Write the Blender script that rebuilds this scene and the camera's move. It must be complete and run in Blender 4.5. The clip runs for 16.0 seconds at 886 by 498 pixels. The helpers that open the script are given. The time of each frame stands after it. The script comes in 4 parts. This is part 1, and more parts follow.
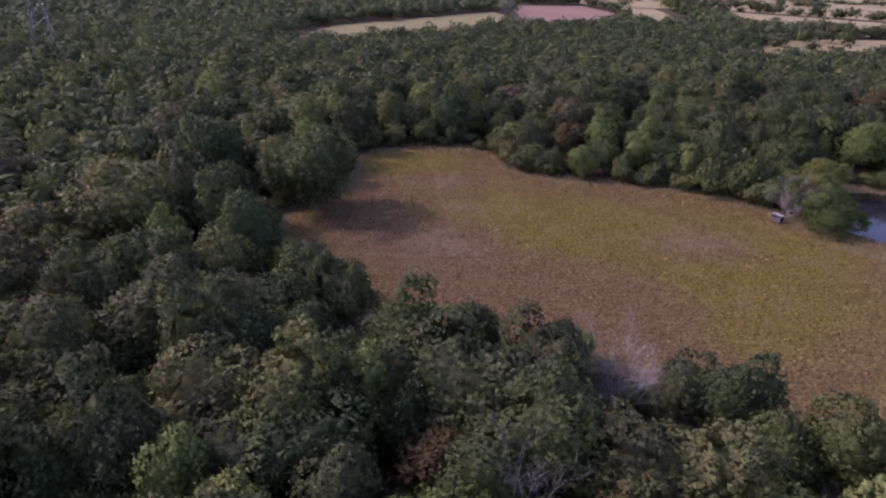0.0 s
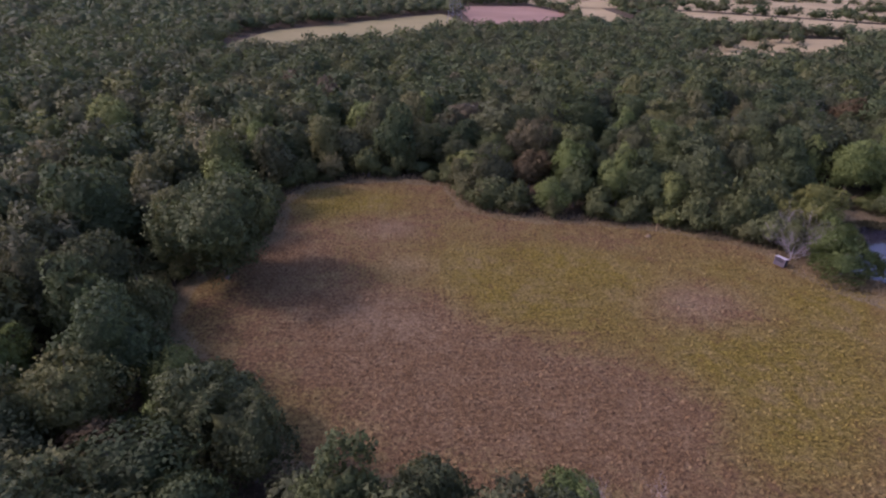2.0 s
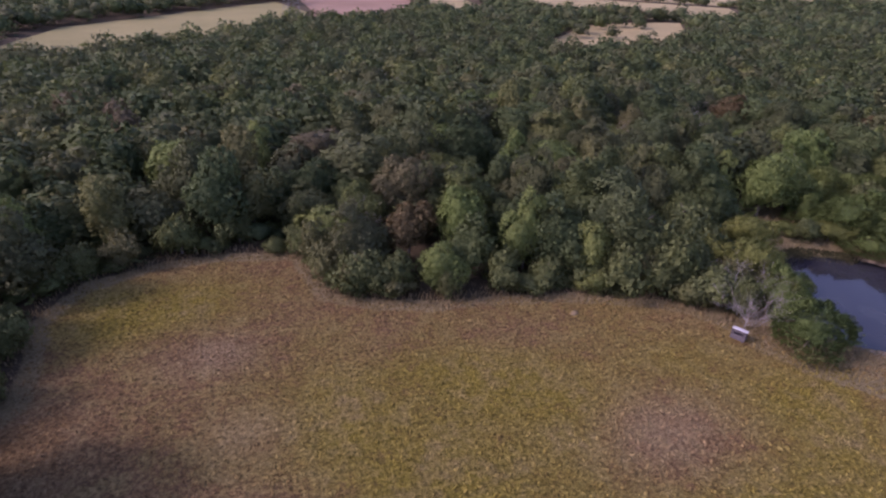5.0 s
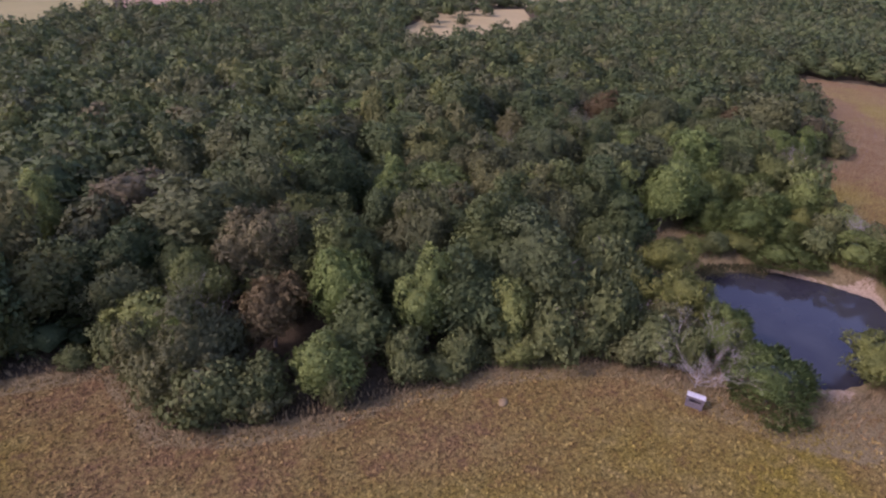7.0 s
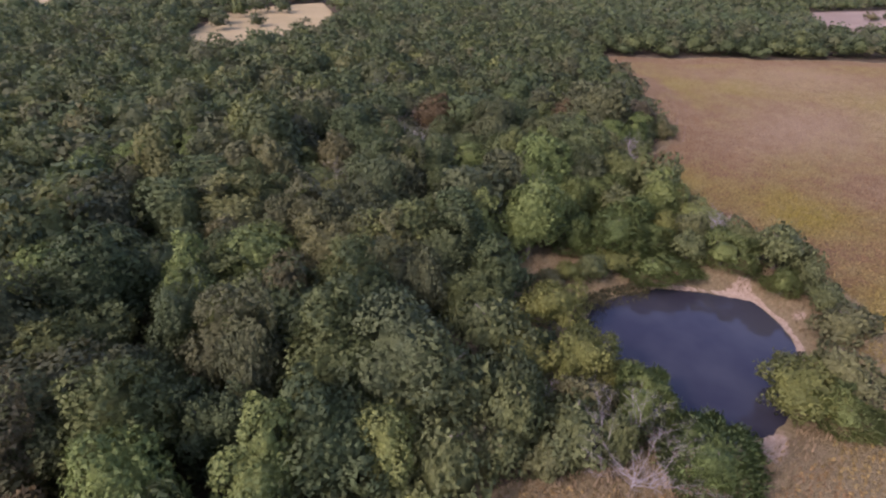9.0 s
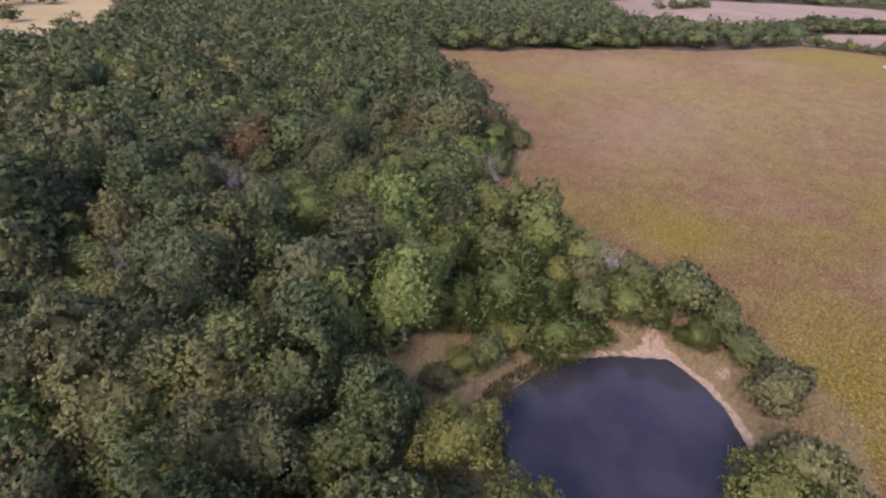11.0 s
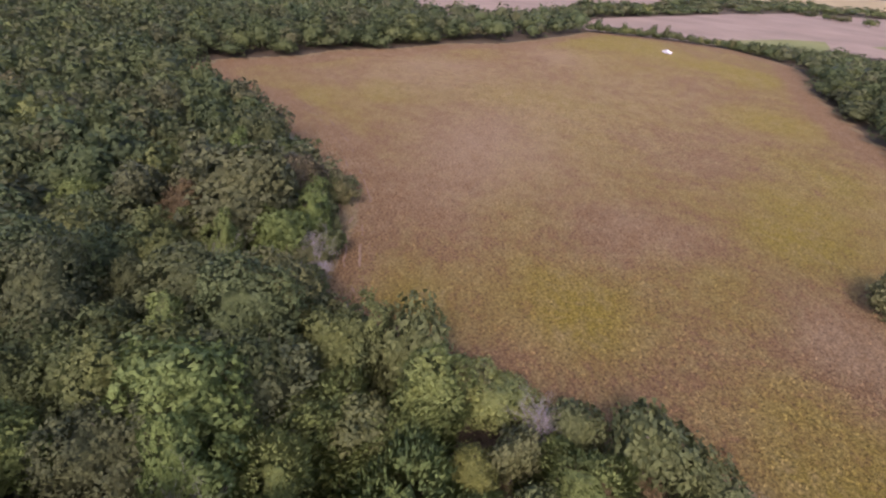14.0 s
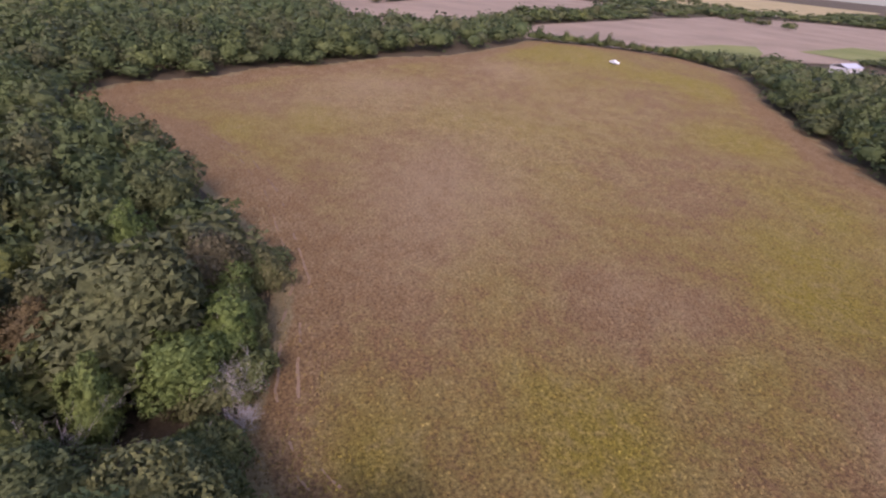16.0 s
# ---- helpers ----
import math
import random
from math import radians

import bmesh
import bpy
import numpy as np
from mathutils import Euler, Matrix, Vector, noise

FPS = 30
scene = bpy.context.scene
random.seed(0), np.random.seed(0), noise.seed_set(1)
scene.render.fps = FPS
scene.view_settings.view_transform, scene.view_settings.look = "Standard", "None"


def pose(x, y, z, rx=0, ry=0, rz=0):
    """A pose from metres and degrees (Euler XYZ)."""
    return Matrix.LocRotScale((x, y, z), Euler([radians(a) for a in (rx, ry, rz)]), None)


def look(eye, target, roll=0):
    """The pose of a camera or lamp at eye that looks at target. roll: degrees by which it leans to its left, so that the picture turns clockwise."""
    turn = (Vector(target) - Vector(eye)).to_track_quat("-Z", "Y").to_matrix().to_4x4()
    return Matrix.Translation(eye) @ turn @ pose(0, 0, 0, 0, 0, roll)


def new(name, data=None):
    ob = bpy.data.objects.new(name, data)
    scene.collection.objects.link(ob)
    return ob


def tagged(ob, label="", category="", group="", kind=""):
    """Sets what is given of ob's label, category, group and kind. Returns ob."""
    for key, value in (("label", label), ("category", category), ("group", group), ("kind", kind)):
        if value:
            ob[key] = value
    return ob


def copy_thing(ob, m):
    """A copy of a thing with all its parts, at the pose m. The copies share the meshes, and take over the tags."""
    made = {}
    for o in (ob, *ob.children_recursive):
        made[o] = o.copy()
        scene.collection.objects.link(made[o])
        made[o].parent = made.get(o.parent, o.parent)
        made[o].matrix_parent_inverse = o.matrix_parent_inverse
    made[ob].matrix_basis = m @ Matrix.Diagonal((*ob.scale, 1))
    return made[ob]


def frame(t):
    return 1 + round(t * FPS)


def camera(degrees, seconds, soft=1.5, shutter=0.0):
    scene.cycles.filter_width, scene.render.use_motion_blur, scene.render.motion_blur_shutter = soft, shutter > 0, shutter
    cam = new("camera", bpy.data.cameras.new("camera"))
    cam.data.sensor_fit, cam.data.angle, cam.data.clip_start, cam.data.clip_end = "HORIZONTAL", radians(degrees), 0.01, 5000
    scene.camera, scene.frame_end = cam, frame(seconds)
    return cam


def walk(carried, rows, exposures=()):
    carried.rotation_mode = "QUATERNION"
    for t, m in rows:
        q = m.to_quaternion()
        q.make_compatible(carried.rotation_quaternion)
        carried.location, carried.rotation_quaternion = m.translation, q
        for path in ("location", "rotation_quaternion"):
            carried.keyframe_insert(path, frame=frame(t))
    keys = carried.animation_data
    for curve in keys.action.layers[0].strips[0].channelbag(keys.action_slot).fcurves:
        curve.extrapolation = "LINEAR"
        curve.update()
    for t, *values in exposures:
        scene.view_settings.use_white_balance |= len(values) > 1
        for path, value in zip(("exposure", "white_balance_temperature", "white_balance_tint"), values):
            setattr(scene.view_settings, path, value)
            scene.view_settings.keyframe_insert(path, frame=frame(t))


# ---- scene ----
cam = camera(74.3, 16.0, soft=2.2)
PATH = [
    (0, (-0.670, -1.784, 38.410), (-0.570, 0.438, 37.266), 2.8),
    (0.5, (-0.432, 3.237, 38.405), (-0.273, 5.453, 37.259), 2.9),
    (1, (-0.055, 8.201, 38.365), (0.158, 10.414, 37.220), 3.0),
    (1.5, (0.557, 13.262, 38.405), (0.802, 15.473, 37.264), 2.7),
    (2, (1.260, 18.150, 38.481), (1.545, 20.358, 37.343), 2.7),
    (2.5, (1.953, 22.990, 38.614), (2.295, 25.190, 37.479), 2.6),
    (3, (2.792, 27.902, 38.690), (3.207, 30.091, 37.555), 2.6),
    (3.5, (3.635, 32.966, 38.788), (4.136, 35.134, 37.648), 2.5),
    (4, (4.740, 37.959, 38.791), (5.335, 40.101, 37.648), 2.3),
    (4.2, (5.165, 39.924, 38.764), (5.801, 42.053, 37.620), 2.3),
    (6.3, (9.818, 60.992, 37.959), (10.994, 62.852, 36.773), 5.6),
    (6.5, (10.544, 62.797, 37.947), (11.769, 64.629, 36.765), 5.5),
    (7, (13.036, 67.135, 37.965), (14.367, 68.891, 36.785), 4.6),
    (7.5, (15.845, 71.222, 37.904), (17.295, 72.886, 36.729), 3.8),
    (8, (19.030, 75.050, 37.854), (20.600, 76.604, 36.682), 3.2),
    (8.5, (22.473, 78.839, 37.852), (24.159, 80.262, 36.680), 2.8),
    (9, (25.945, 82.295, 37.789), (27.749, 83.567, 36.615), 3.2),
    (9.2, (27.542, 83.591, 37.775), (29.389, 84.800, 36.601), 3.2),
    (11.3, (46.901, 96.918, 37.562), (49.028, 97.498, 36.383), 5.3),
    (11.5, (48.896, 97.907, 37.544), (51.037, 98.430, 36.364), 5.4),
    (12, (54.070, 99.921, 37.380), (56.244, 100.309, 36.205), 5.5),
    (12.5, (59.440, 101.694, 37.315), (61.635, 101.950, 36.145), 5.4),
    (13, (64.860, 103.245, 37.200), (67.069, 103.370, 36.036), 5.7),
    (13.5, (70.226, 104.454, 37.185), (72.442, 104.459, 36.029), 5.9),
    (14, (75.691, 105.639, 37.249), (77.904, 105.530, 36.091), 5.9),
    (14.5, (81.299, 106.404, 37.356), (83.510, 106.213, 36.204), 5.8),
    (15, (86.840, 107.140, 37.494), (89.046, 106.877, 36.349), 5.8),
    (15.5, (92.398, 107.530, 37.617), (94.600, 107.219, 36.477), 5.9),
    (16, (97.880, 107.912, 37.571), (100.083, 107.549, 36.446), 6.2),
]
EXPOSURES = [(0.0, 0.8, 5980, 53), (6.0, 0.95, 6150, 50), (8.5, 1.2, 6250, 45), (11.0, 1.36, 6450, 39), (13.0, 1.32, 6500, 40), (16.0, 1.14, 6550, 41)]
walk(cam, [(t, look(eye, target, roll)) for t, eye, target, roll in PATH], EXPOSURES)

# ---- world, sun ----
SUN_AZ, SUN_EL = 170.0, 37.0      # the side the sun stands on (degrees from +x towards +y) and its height
world = bpy.data.worlds.new("world")
scene.world = world
world.use_nodes = True
wn = world.node_tree.nodes
sky = wn.new("ShaderNodeTexSky")
sky.sky_type, sky.sun_disc = "NISHITA", False
sky.sun_elevation = radians(SUN_EL)
sky.sun_rotation = radians(90.0 - SUN_AZ)
sky.air_density, sky.dust_density = 1.0, 2.0
world.node_tree.links.new(sky.outputs[0], wn["Background"].inputs[0])
wn["Background"].inputs[1].default_value = 0.15
sun = new("sun", bpy.data.lights.new("sun", "SUN"))
sun.data.energy, sun.data.angle, sun.data.color = 1.35, radians(8.0), (1.0, 0.93, 0.84)
sd = Vector((math.cos(radians(SUN_AZ)) * math.cos(radians(SUN_EL)), math.sin(radians(SUN_AZ)) * math.cos(radians(SUN_EL)), math.sin(radians(SUN_EL))))
sun.matrix_world = look(sd * 200, (0, 0, 0))


# ---- materials ----
def material(name, rough=0.8, spec=0.3):
    m = bpy.data.materials.new(name)
    m.use_nodes = True
    nt = m.node_tree
    b = nt.nodes["Principled BSDF"]
    b.inputs["Roughness"].default_value = rough
    b.inputs["Specular IOR Level"].default_value = spec
    return m, nt, b


def node(nt, kind, **sets):
    n = nt.nodes.new("ShaderNode" + kind)
    for k, v in sets.items():
        n.inputs[k].default_value = v
    return n


def noise_tex(nt, vec, scale, detail=4.0, rough=0.6, dist=0.0):
    n = node(nt, "TexNoise", Scale=scale, Detail=detail, Roughness=rough, Distortion=dist)
    nt.links.new(vec, n.inputs["Vector"])
    return n.outputs["Fac"]


def ramp(nt, fac, stops):
    r = nt.nodes.new("ShaderNodeValToRGB")
    e = r.color_ramp.elements
    while len(e) < len(stops):
        e.new(0.5)
    for el, (p, c) in zip(e, stops):
        el.position, el.color = p, (*c, 1)
    nt.links.new(fac, r.inputs[0])
    return r.outputs[0]


def mix(nt, fac, a, b, mode="MIX"):
    n = nt.nodes.new("ShaderNodeMix")
    n.data_type, n.blend_type = "RGBA", mode
    for sock, v in ((n.inputs[0], fac), (n.inputs[6], a), (n.inputs[7], b)):
        if isinstance(v, (int, float)):
            sock.default_value = v
        elif isinstance(v, tuple):
            sock.default_value = (*v, 1)
        else:
            nt.links.new(v, sock)
    return n.outputs[2]


def calc(nt, op, a, b=0.0):
    n = nt.nodes.new("ShaderNodeMath")
    n.operation = op
    for sock, v in ((n.inputs[0], a), (n.inputs[1], b)):
        if isinstance(v, (int, float)):
            sock.default_value = v
        else:
            nt.links.new(v, sock)
    return n.outputs[0]


def bump(nt, b, height, strength, distance):
    n = node(nt, "Bump", Strength=strength, Distance=distance)
    nt.links.new(height, n.inputs["Height"])
    nt.links.new(n.outputs[0], b.inputs["Normal"])


def plain(name, colour, rough=0.7, metal=0.0, grain=8.0, vary=0.25):
    m, nt, b = material(name, rough)
    tc = nt.nodes.new("ShaderNodeTexCoord").outputs["Object"]
    n = noise_tex(nt, tc, grain, 5)
    lo = tuple(c * (1 - vary) for c in colour)
    hi = tuple(min(1, c * (1 + vary)) for c in colour)
    nt.links.new(ramp(nt, n, [(0.3, lo), (0.7, hi)]), b.inputs["Base Color"])
    b.inputs["Metallic"].default_value = metal
    bump(nt, b, n, 0.3, 0.02)
    return m


def leaf_material(name, stops, by="object"):
    """Leaves: the tree's own hue from stops, each leaf a little lighter or darker, light passing through."""
    m, nt, b = material(name, 0.7, 0.2)
    if by == "object":
        fac = nt.nodes.new("ShaderNodeObjectInfo").outputs["Random"]
    else:
        a = nt.nodes.new("ShaderNodeAttribute")
        a.attribute_name = "tint"
        fac = a.outputs["Fac"]
    col = ramp(nt, fac, stops)
    isl = nt.nodes.new("ShaderNodeNewGeometry").outputs["Random Per Island"]
    val = calc(nt, "ADD", calc(nt, "MULTIPLY", isl, 0.2), 0.9)
    col = mix(nt, 1.0, col, ramp(nt, calc(nt, "MULTIPLY", val, 0.5), [(0, (0, 0, 0)), (1, (2, 2, 2))]), "MULTIPLY")
    tc = nt.nodes.new("ShaderNodeTexCoord").outputs["Object"]
    patch = noise_tex(nt, tc, 0.45, 3)
    col = mix(nt, 1.0, col, ramp(nt, noise_tex(nt, tc, 5.0, 3, 0.75), [(0.34, (0.68, 0.68, 0.68)), (0.66, (1.3, 1.3, 1.3))]), "MULTIPLY")
    col = mix(nt, ramp(nt, patch, [(0.35, (0, 0, 0)), (0.75, (0.5, 0.5, 0.5))]), col, mix(nt, 1.0, col, (1.25, 1.15, 0.78), "MULTIPLY"))
    nt.links.new(col, b.inputs["Base Color"])
    bump(nt, b, noise_tex(nt, tc, 5.0, 3, 0.7), 0.5, 0.3)
    tr = nt.nodes.new("ShaderNodeBsdfTranslucent")
    nt.links.new(col, tr.inputs[0])
    ms = nt.nodes.new("ShaderNodeMixShader")
    ms.inputs[0].default_value = 0.34
    nt.links.new(b.outputs[0], ms.inputs[1])
    nt.links.new(tr.outputs[0], ms.inputs[2])
    nt.links.new(ms.outputs[0], nt.nodes["Material Output"].inputs[0])
    return m


OAK = [(0.0, (0.055, 0.0809, 0.0349)), (0.14, (0.0808, 0.108, 0.0435)), (0.3, (0.0884, 0.0998, 0.0499)), (0.42, (0.0947, 0.123, 0.0484)), (0.55, (0.0701, 0.103, 0.045)), (0.66, (0.103, 0.111, 0.0544)), (0.76, (0.0854, 0.113, 0.0445)),
       (0.86, (0.133, 0.157, 0.0532)), (0.95, (0.142, 0.148, 0.0639)), (1.0, (0.114, 0.0985, 0.06))]
M_OAK = leaf_material("oak_leaves", OAK)
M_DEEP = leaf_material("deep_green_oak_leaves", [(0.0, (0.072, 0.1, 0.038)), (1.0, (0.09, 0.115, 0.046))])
M_FAR = leaf_material("woodland_leaves", OAK, "tint")
M_ELM = leaf_material("elm_leaves", [(0.0, (0.122, 0.173, 0.0535)), (0.6, (0.155, 0.202, 0.0647)), (1.0, (0.209, 0.241, 0.0824))])
M_CEDAR = leaf_material("cedar_needles", [(0.0, (0.141, 0.198, 0.064)), (1.0, (0.189, 0.239, 0.0789))])
M_WILLOW = leaf_material("willow_leaves", [(0.0, (0.151, 0.175, 0.0533)), (1.0, (0.192, 0.204, 0.0592))])
M_BROWN = leaf_material("withered_leaves", [(0.0, (0.1, 0.076, 0.037)), (1.0, (0.118, 0.094, 0.046))])
M_SHRUB = leaf_material("shrub_leaves", [(0.0, (0.105, 0.127, 0.0511)), (0.55, (0.117, 0.141, 0.0546)), (1.0, (0.136, 0.138, 0.0647))])
M_GRASS = leaf_material("dry_grass", [(0.0, (0.18, 0.142, 0.078)), (1.0, (0.25, 0.195, 0.115))])
M_REED = leaf_material("reed_blades", [(0.0, (0.06, 0.062, 0.03)), (1.0, (0.085, 0.08, 0.04))])
M_BARK = plain("bark", (0.16, 0.14, 0.12), 0.9, grain=3)
M_DEAD = plain("weathered_wood", (0.3, 0.275, 0.26), 0.85, grain=3)


def attr(nt, name):
    a = nt.nodes.new("ShaderNodeAttribute")
    a.attribute_name = name
    return a.outputs["Fac"]


def ground_material(name, bare=False):
    m, nt, b = material(name, 0.95, 0.1)
    pos = nt.nodes.new("ShaderNodeNewGeometry").outputs["Position"]
    big = noise_tex(nt, pos, 0.035, 5, 0.62, 0.6)
    mid = noise_tex(nt, pos, 0.16, 5, 0.65)
    fine = noise_tex(nt, pos, 2.4, 6, 0.8)
    tiny = noise_tex(nt, pos, 8.0, 4, 0.7)
    brown = ramp(nt, fine, [(0.36, (0.09, 0.055, 0.029)), (0.5, (0.184, 0.116, 0.052)), (0.64, (0.3, 0.198, 0.094))])
    yellow = ramp(nt, fine, [(0.36, (0.07, 0.06, 0.012)), (0.5, (0.192, 0.152, 0.028)), (0.64, (0.335, 0.265, 0.05))])
    small = noise_tex(nt, pos, 0.6, 5, 0.7)
    patch = calc(nt, "ADD", calc(nt, "MULTIPLY", big, 0.32), calc(nt, "MULTIPLY", mid, 0.33))
    patch = calc(nt, "ADD", calc(nt, "ADD", patch, calc(nt, "MULTIPLY", small, 0.36)), calc(nt, "MULTIPLY", attr(nt, "yellow"), 0.135))
    crop = mix(nt, ramp(nt, patch, [(0.46, (0, 0, 0)), (0.62, (1, 1, 1))]), brown, yellow)
    ragged = calc(nt, "ADD", calc(nt, "MULTIPLY", mid, 0.35), calc(nt, "MULTIPLY", small, 0.45))
    pale = ramp(nt, calc(nt, "ADD", ragged, calc(nt, "MULTIPLY", attr(nt, "pale"), 0.14)), [(0.37, (0, 0, 0)), (0.55, (0.6, 0.6, 0.6))])
    crop = mix(nt, pale, crop, ramp(nt, fine, [(0.36, (0.17, 0.122, 0.066)), (0.64, (0.4, 0.298, 0.17))]))
    floor = ramp(nt, fine, [(0.3, (0.055, 0.044, 0.028)), (0.7, (0.12, 0.095, 0.06))])
    sand = ramp(nt, fine, [(0.3, (0.22, 0.165, 0.105)), (0.5, (0.4, 0.31, 0.215)), (0.7, (0.52, 0.43, 0.32))])
    grass = ramp(nt, fine, [(0.3, (0.13, 0.11, 0.05)), (0.5, (0.215, 0.172, 0.088)), (0.72, (0.32, 0.255, 0.15))])
    wob = calc(nt, "MULTIPLY", calc(nt, "SUBTRACT", mid, 0.5), 0.9)
    wob2 = calc(nt, "MULTIPLY", calc(nt, "SUBTRACT", fine, 0.5), 0.5)
    def mask(name):
        return ramp(nt, calc(nt, "ADD", attr(nt, name), calc(nt, "ADD", wob, wob2)), [(0.4, (0, 0, 0)), (0.6, (1, 1, 1))])
    col = crop if bare else mix(nt, mask("field"), floor, crop)
    if bare:
        isl = nt.nodes.new("ShaderNodeNewGeometry").outputs["Random Per Island"]
        col = mix(nt, 1.0, col, ramp(nt, isl, [(0, (0.58, 0.58, 0.58)), (1, (1.05, 1.05, 1.0))]), "MULTIPLY")
        nt.links.new(col, b.inputs["Base Color"])
        return m
    col = mix(nt, mask("grass"), col, grass)
    col = mix(nt, mask("sand"), col, sand)
    nt.links.new(col, b.inputs["Base Color"])
    h = calc(nt, "ADD", fine, calc(nt, "MULTIPLY", tiny, 0.6))
    bump(nt, b, h, 0.9, 0.42)
    return m


def far_field_material(name, a, c):
    m, nt, b = material(name, 0.95, 0.1)
    pos = nt.nodes.new("ShaderNodeNewGeometry").outputs["Position"]
    n = noise_tex(nt, pos, 0.02, 5, 0.6)
    f = noise_tex(nt, pos, 0.6, 4, 0.7)
    col = ramp(nt, calc(nt, "ADD", calc(nt, "MULTIPLY", n, 0.7), calc(nt, "MULTIPLY", f, 0.3)), [(0.38, a), (0.62, c)])
    nt.links.new(col, b.inputs["Base Color"])
    bump(nt, b, f, 0.5, 0.3)
    return m


M_GROUND = ground_material("crop_field_and_forest_floor")
M_CROP = ground_material("ripening_crop_leaves", True)
M_HAY = far_field_material("dry_hay_field", (0.25, 0.205, 0.1), (0.34, 0.28, 0.145))
M_OLIVE = far_field_material("yellowing_meadow", (0.19, 0.175, 0.075), (0.25, 0.22, 0.1))
M_RUST = far_field_material("rust_brown_field", (0.22, 0.14, 0.095), (0.3, 0.2, 0.14))
M_PLOUGH = far_field_material("pinkish_stubble_field", (0.2, 0.153, 0.108), (0.27, 0.208, 0.148))
M_GREEN = far_field_material("green_pasture", (0.13, 0.15, 0.05), (0.18, 0.19, 0.07))


def water_material():
    m, nt, b = material("pond_water", 0.06, 0.5)
    pos = nt.nodes.new("ShaderNodeNewGeometry").outputs["Position"]
    n = noise_tex(nt, pos, 0.12, 3)
    nt.links.new(ramp(nt, n, [(0.35, (0.02, 0.019, 0.027)), (0.65, (0.034, 0.035, 0.04))]), b.inputs["Base Color"])
    b.inputs["IOR"].default_value = 1.33
    bump(nt, b, noise_tex(nt, pos, 2.5, 3), 0.04, 0.05)
    return m


M_WATER = water_material()

# ---- the plan ----
FIELD = [(-10, 59), (-18, 68), (-23, 76), (-23, 84), (-14, 98), (-14, 104), (-15, 110), (-11, 118), (-2, 121.5), (6, 121.5), (15, 119), (17, 108), (22, 105),
         (29, 103), (38, 102), (46, 100), (52, 97.5), (57, 95), (60, 91), (63, 86), (66, 80), (76, 77), (97, 77), (105, 82), (111, 86), (115, 93), (118, 100),
         (121, 108), (127, 114), (135, 118), (151, 117), (160, 117), (189, 125), (206, 133), (221, 146), (226, 156), (242, 172.5), (257, 166), (272, 147), (288, 137.5),
         (302, 117), (322, 98), (332, 75), (347, 60), (376, 37), (404, 23), (404, 5), (398, -22), (388, -48), (347, -55), (316, -43), (295, -30), (251, -17.5),
         (238, -13), (209, -6), (170, -25), (130, -60), (95, -40), (68, 8), (40, 29), (33, 34), (29.5, 38), (29, 42.5), (19, 46), (11, 47), (6, 50.5), (-1, 50.5), (-7, 53)]
POND = [(87, 102), (91, 100), (96, 97), (99, 92), (101, 86.5), (98, 83), (95, 81), (91, 79.5), (81, 79), (77, 80), (74, 82), (71, 86), (71, 90), (73, 95), (77, 98), (82, 101)]
BANK = [(74, 113), (78, 116), (86, 113), (93, 110.5), (99, 106), (105, 92), (105, 82), (97, 76), (76, 76), (69, 80), (66, 86), (68, 97), (76, 103), (79, 108)]
OPEN = {
    "hay_a": [(-60, 238), (-64, 300), (-52, 352), (50, 470), (62, 420), (49, 354), (-13, 280)],
    "rust_b": [(53, 352), (66, 420), (70, 545), (140, 570), (160, 500), (132, 400), (78, 360)],
    "hay_c": [(140, 402), (166, 498), (152, 575), (205, 565), (195, 440)],
    "hay_d": [(138, 256), (160, 312), (215, 360), (285, 362), (238, 300), (193, 268)],
    "hay_e": [(215, 402), (240, 540), (420, 460), (338, 352), (292, 374)],
    "far_n": [(150, 585), (60, 900), (300, 1500), (1400, 1300), (900, 560), (450, 470), (250, 555)],
    "field_f": [(413, 24), (460, 18), (508, -7), (640, -130), (821, -319), (900, -500), (885, -640), (600, -420), (440, -190), (415, -110), (398, -56), (407, -25)],
    "field_g": [(413, 112), (419, 86), (450, 38), (520, 12), (720, -123), (860, -210), (930, -130), (720, 90), (570, 150)],
    "yard": [(380, -128), (400, -118), (440, -150), (430, -200), (400, -190), (378, -160)],
    "far_e": [(930, -250), (1000, -600), (1900, -1500), (2300, -900), (1300, -150)],
}


# the stretch of country that is planted with trees
GROWN = [(60, -30), (-60, -30), (-90, 20), (-900, 760), (-900, 1700), (2000, 1700), (2000, -1800), (420, -330), (150, -110)]


def inside(px, py, poly):
    r = np.zeros(np.shape(px), bool)
    for (x0, y0), (x1, y1) in zip(poly, poly[1:] + poly[:1]):
        c = (y0 > py) != (y1 > py)
        with np.errstate(divide="ignore", invalid="ignore"):
            xi = x0 + (py - y0) * (x1 - x0) / ((y1 - y0) or 1e-9)
        r ^= c & (px < xi)
    return r


def edge_distance(px, py, poly):
    """Distance to the outline, positive inside."""
    d = np.full(np.shape(px), 1e9)
    for (x0, y0), (x1, y1) in zip(poly, poly[1:] + poly[:1]):
        vx, vy = x1 - x0, y1 - y0
        u = np.clip(((px - x0) * vx + (py - y0) * vy) / (vx * vx + vy * vy + 1e-9), 0, 1)
        d = np.minimum(d, np.hypot(px - x0 - u * vx, py - y0 - u * vy))
    return np.where(inside(px, py, poly), d, -d)


def step(a, b, v):
    t = np.clip((v - a) / (b - a), 0, 1)
    return t * t * (3 - 2 * t)


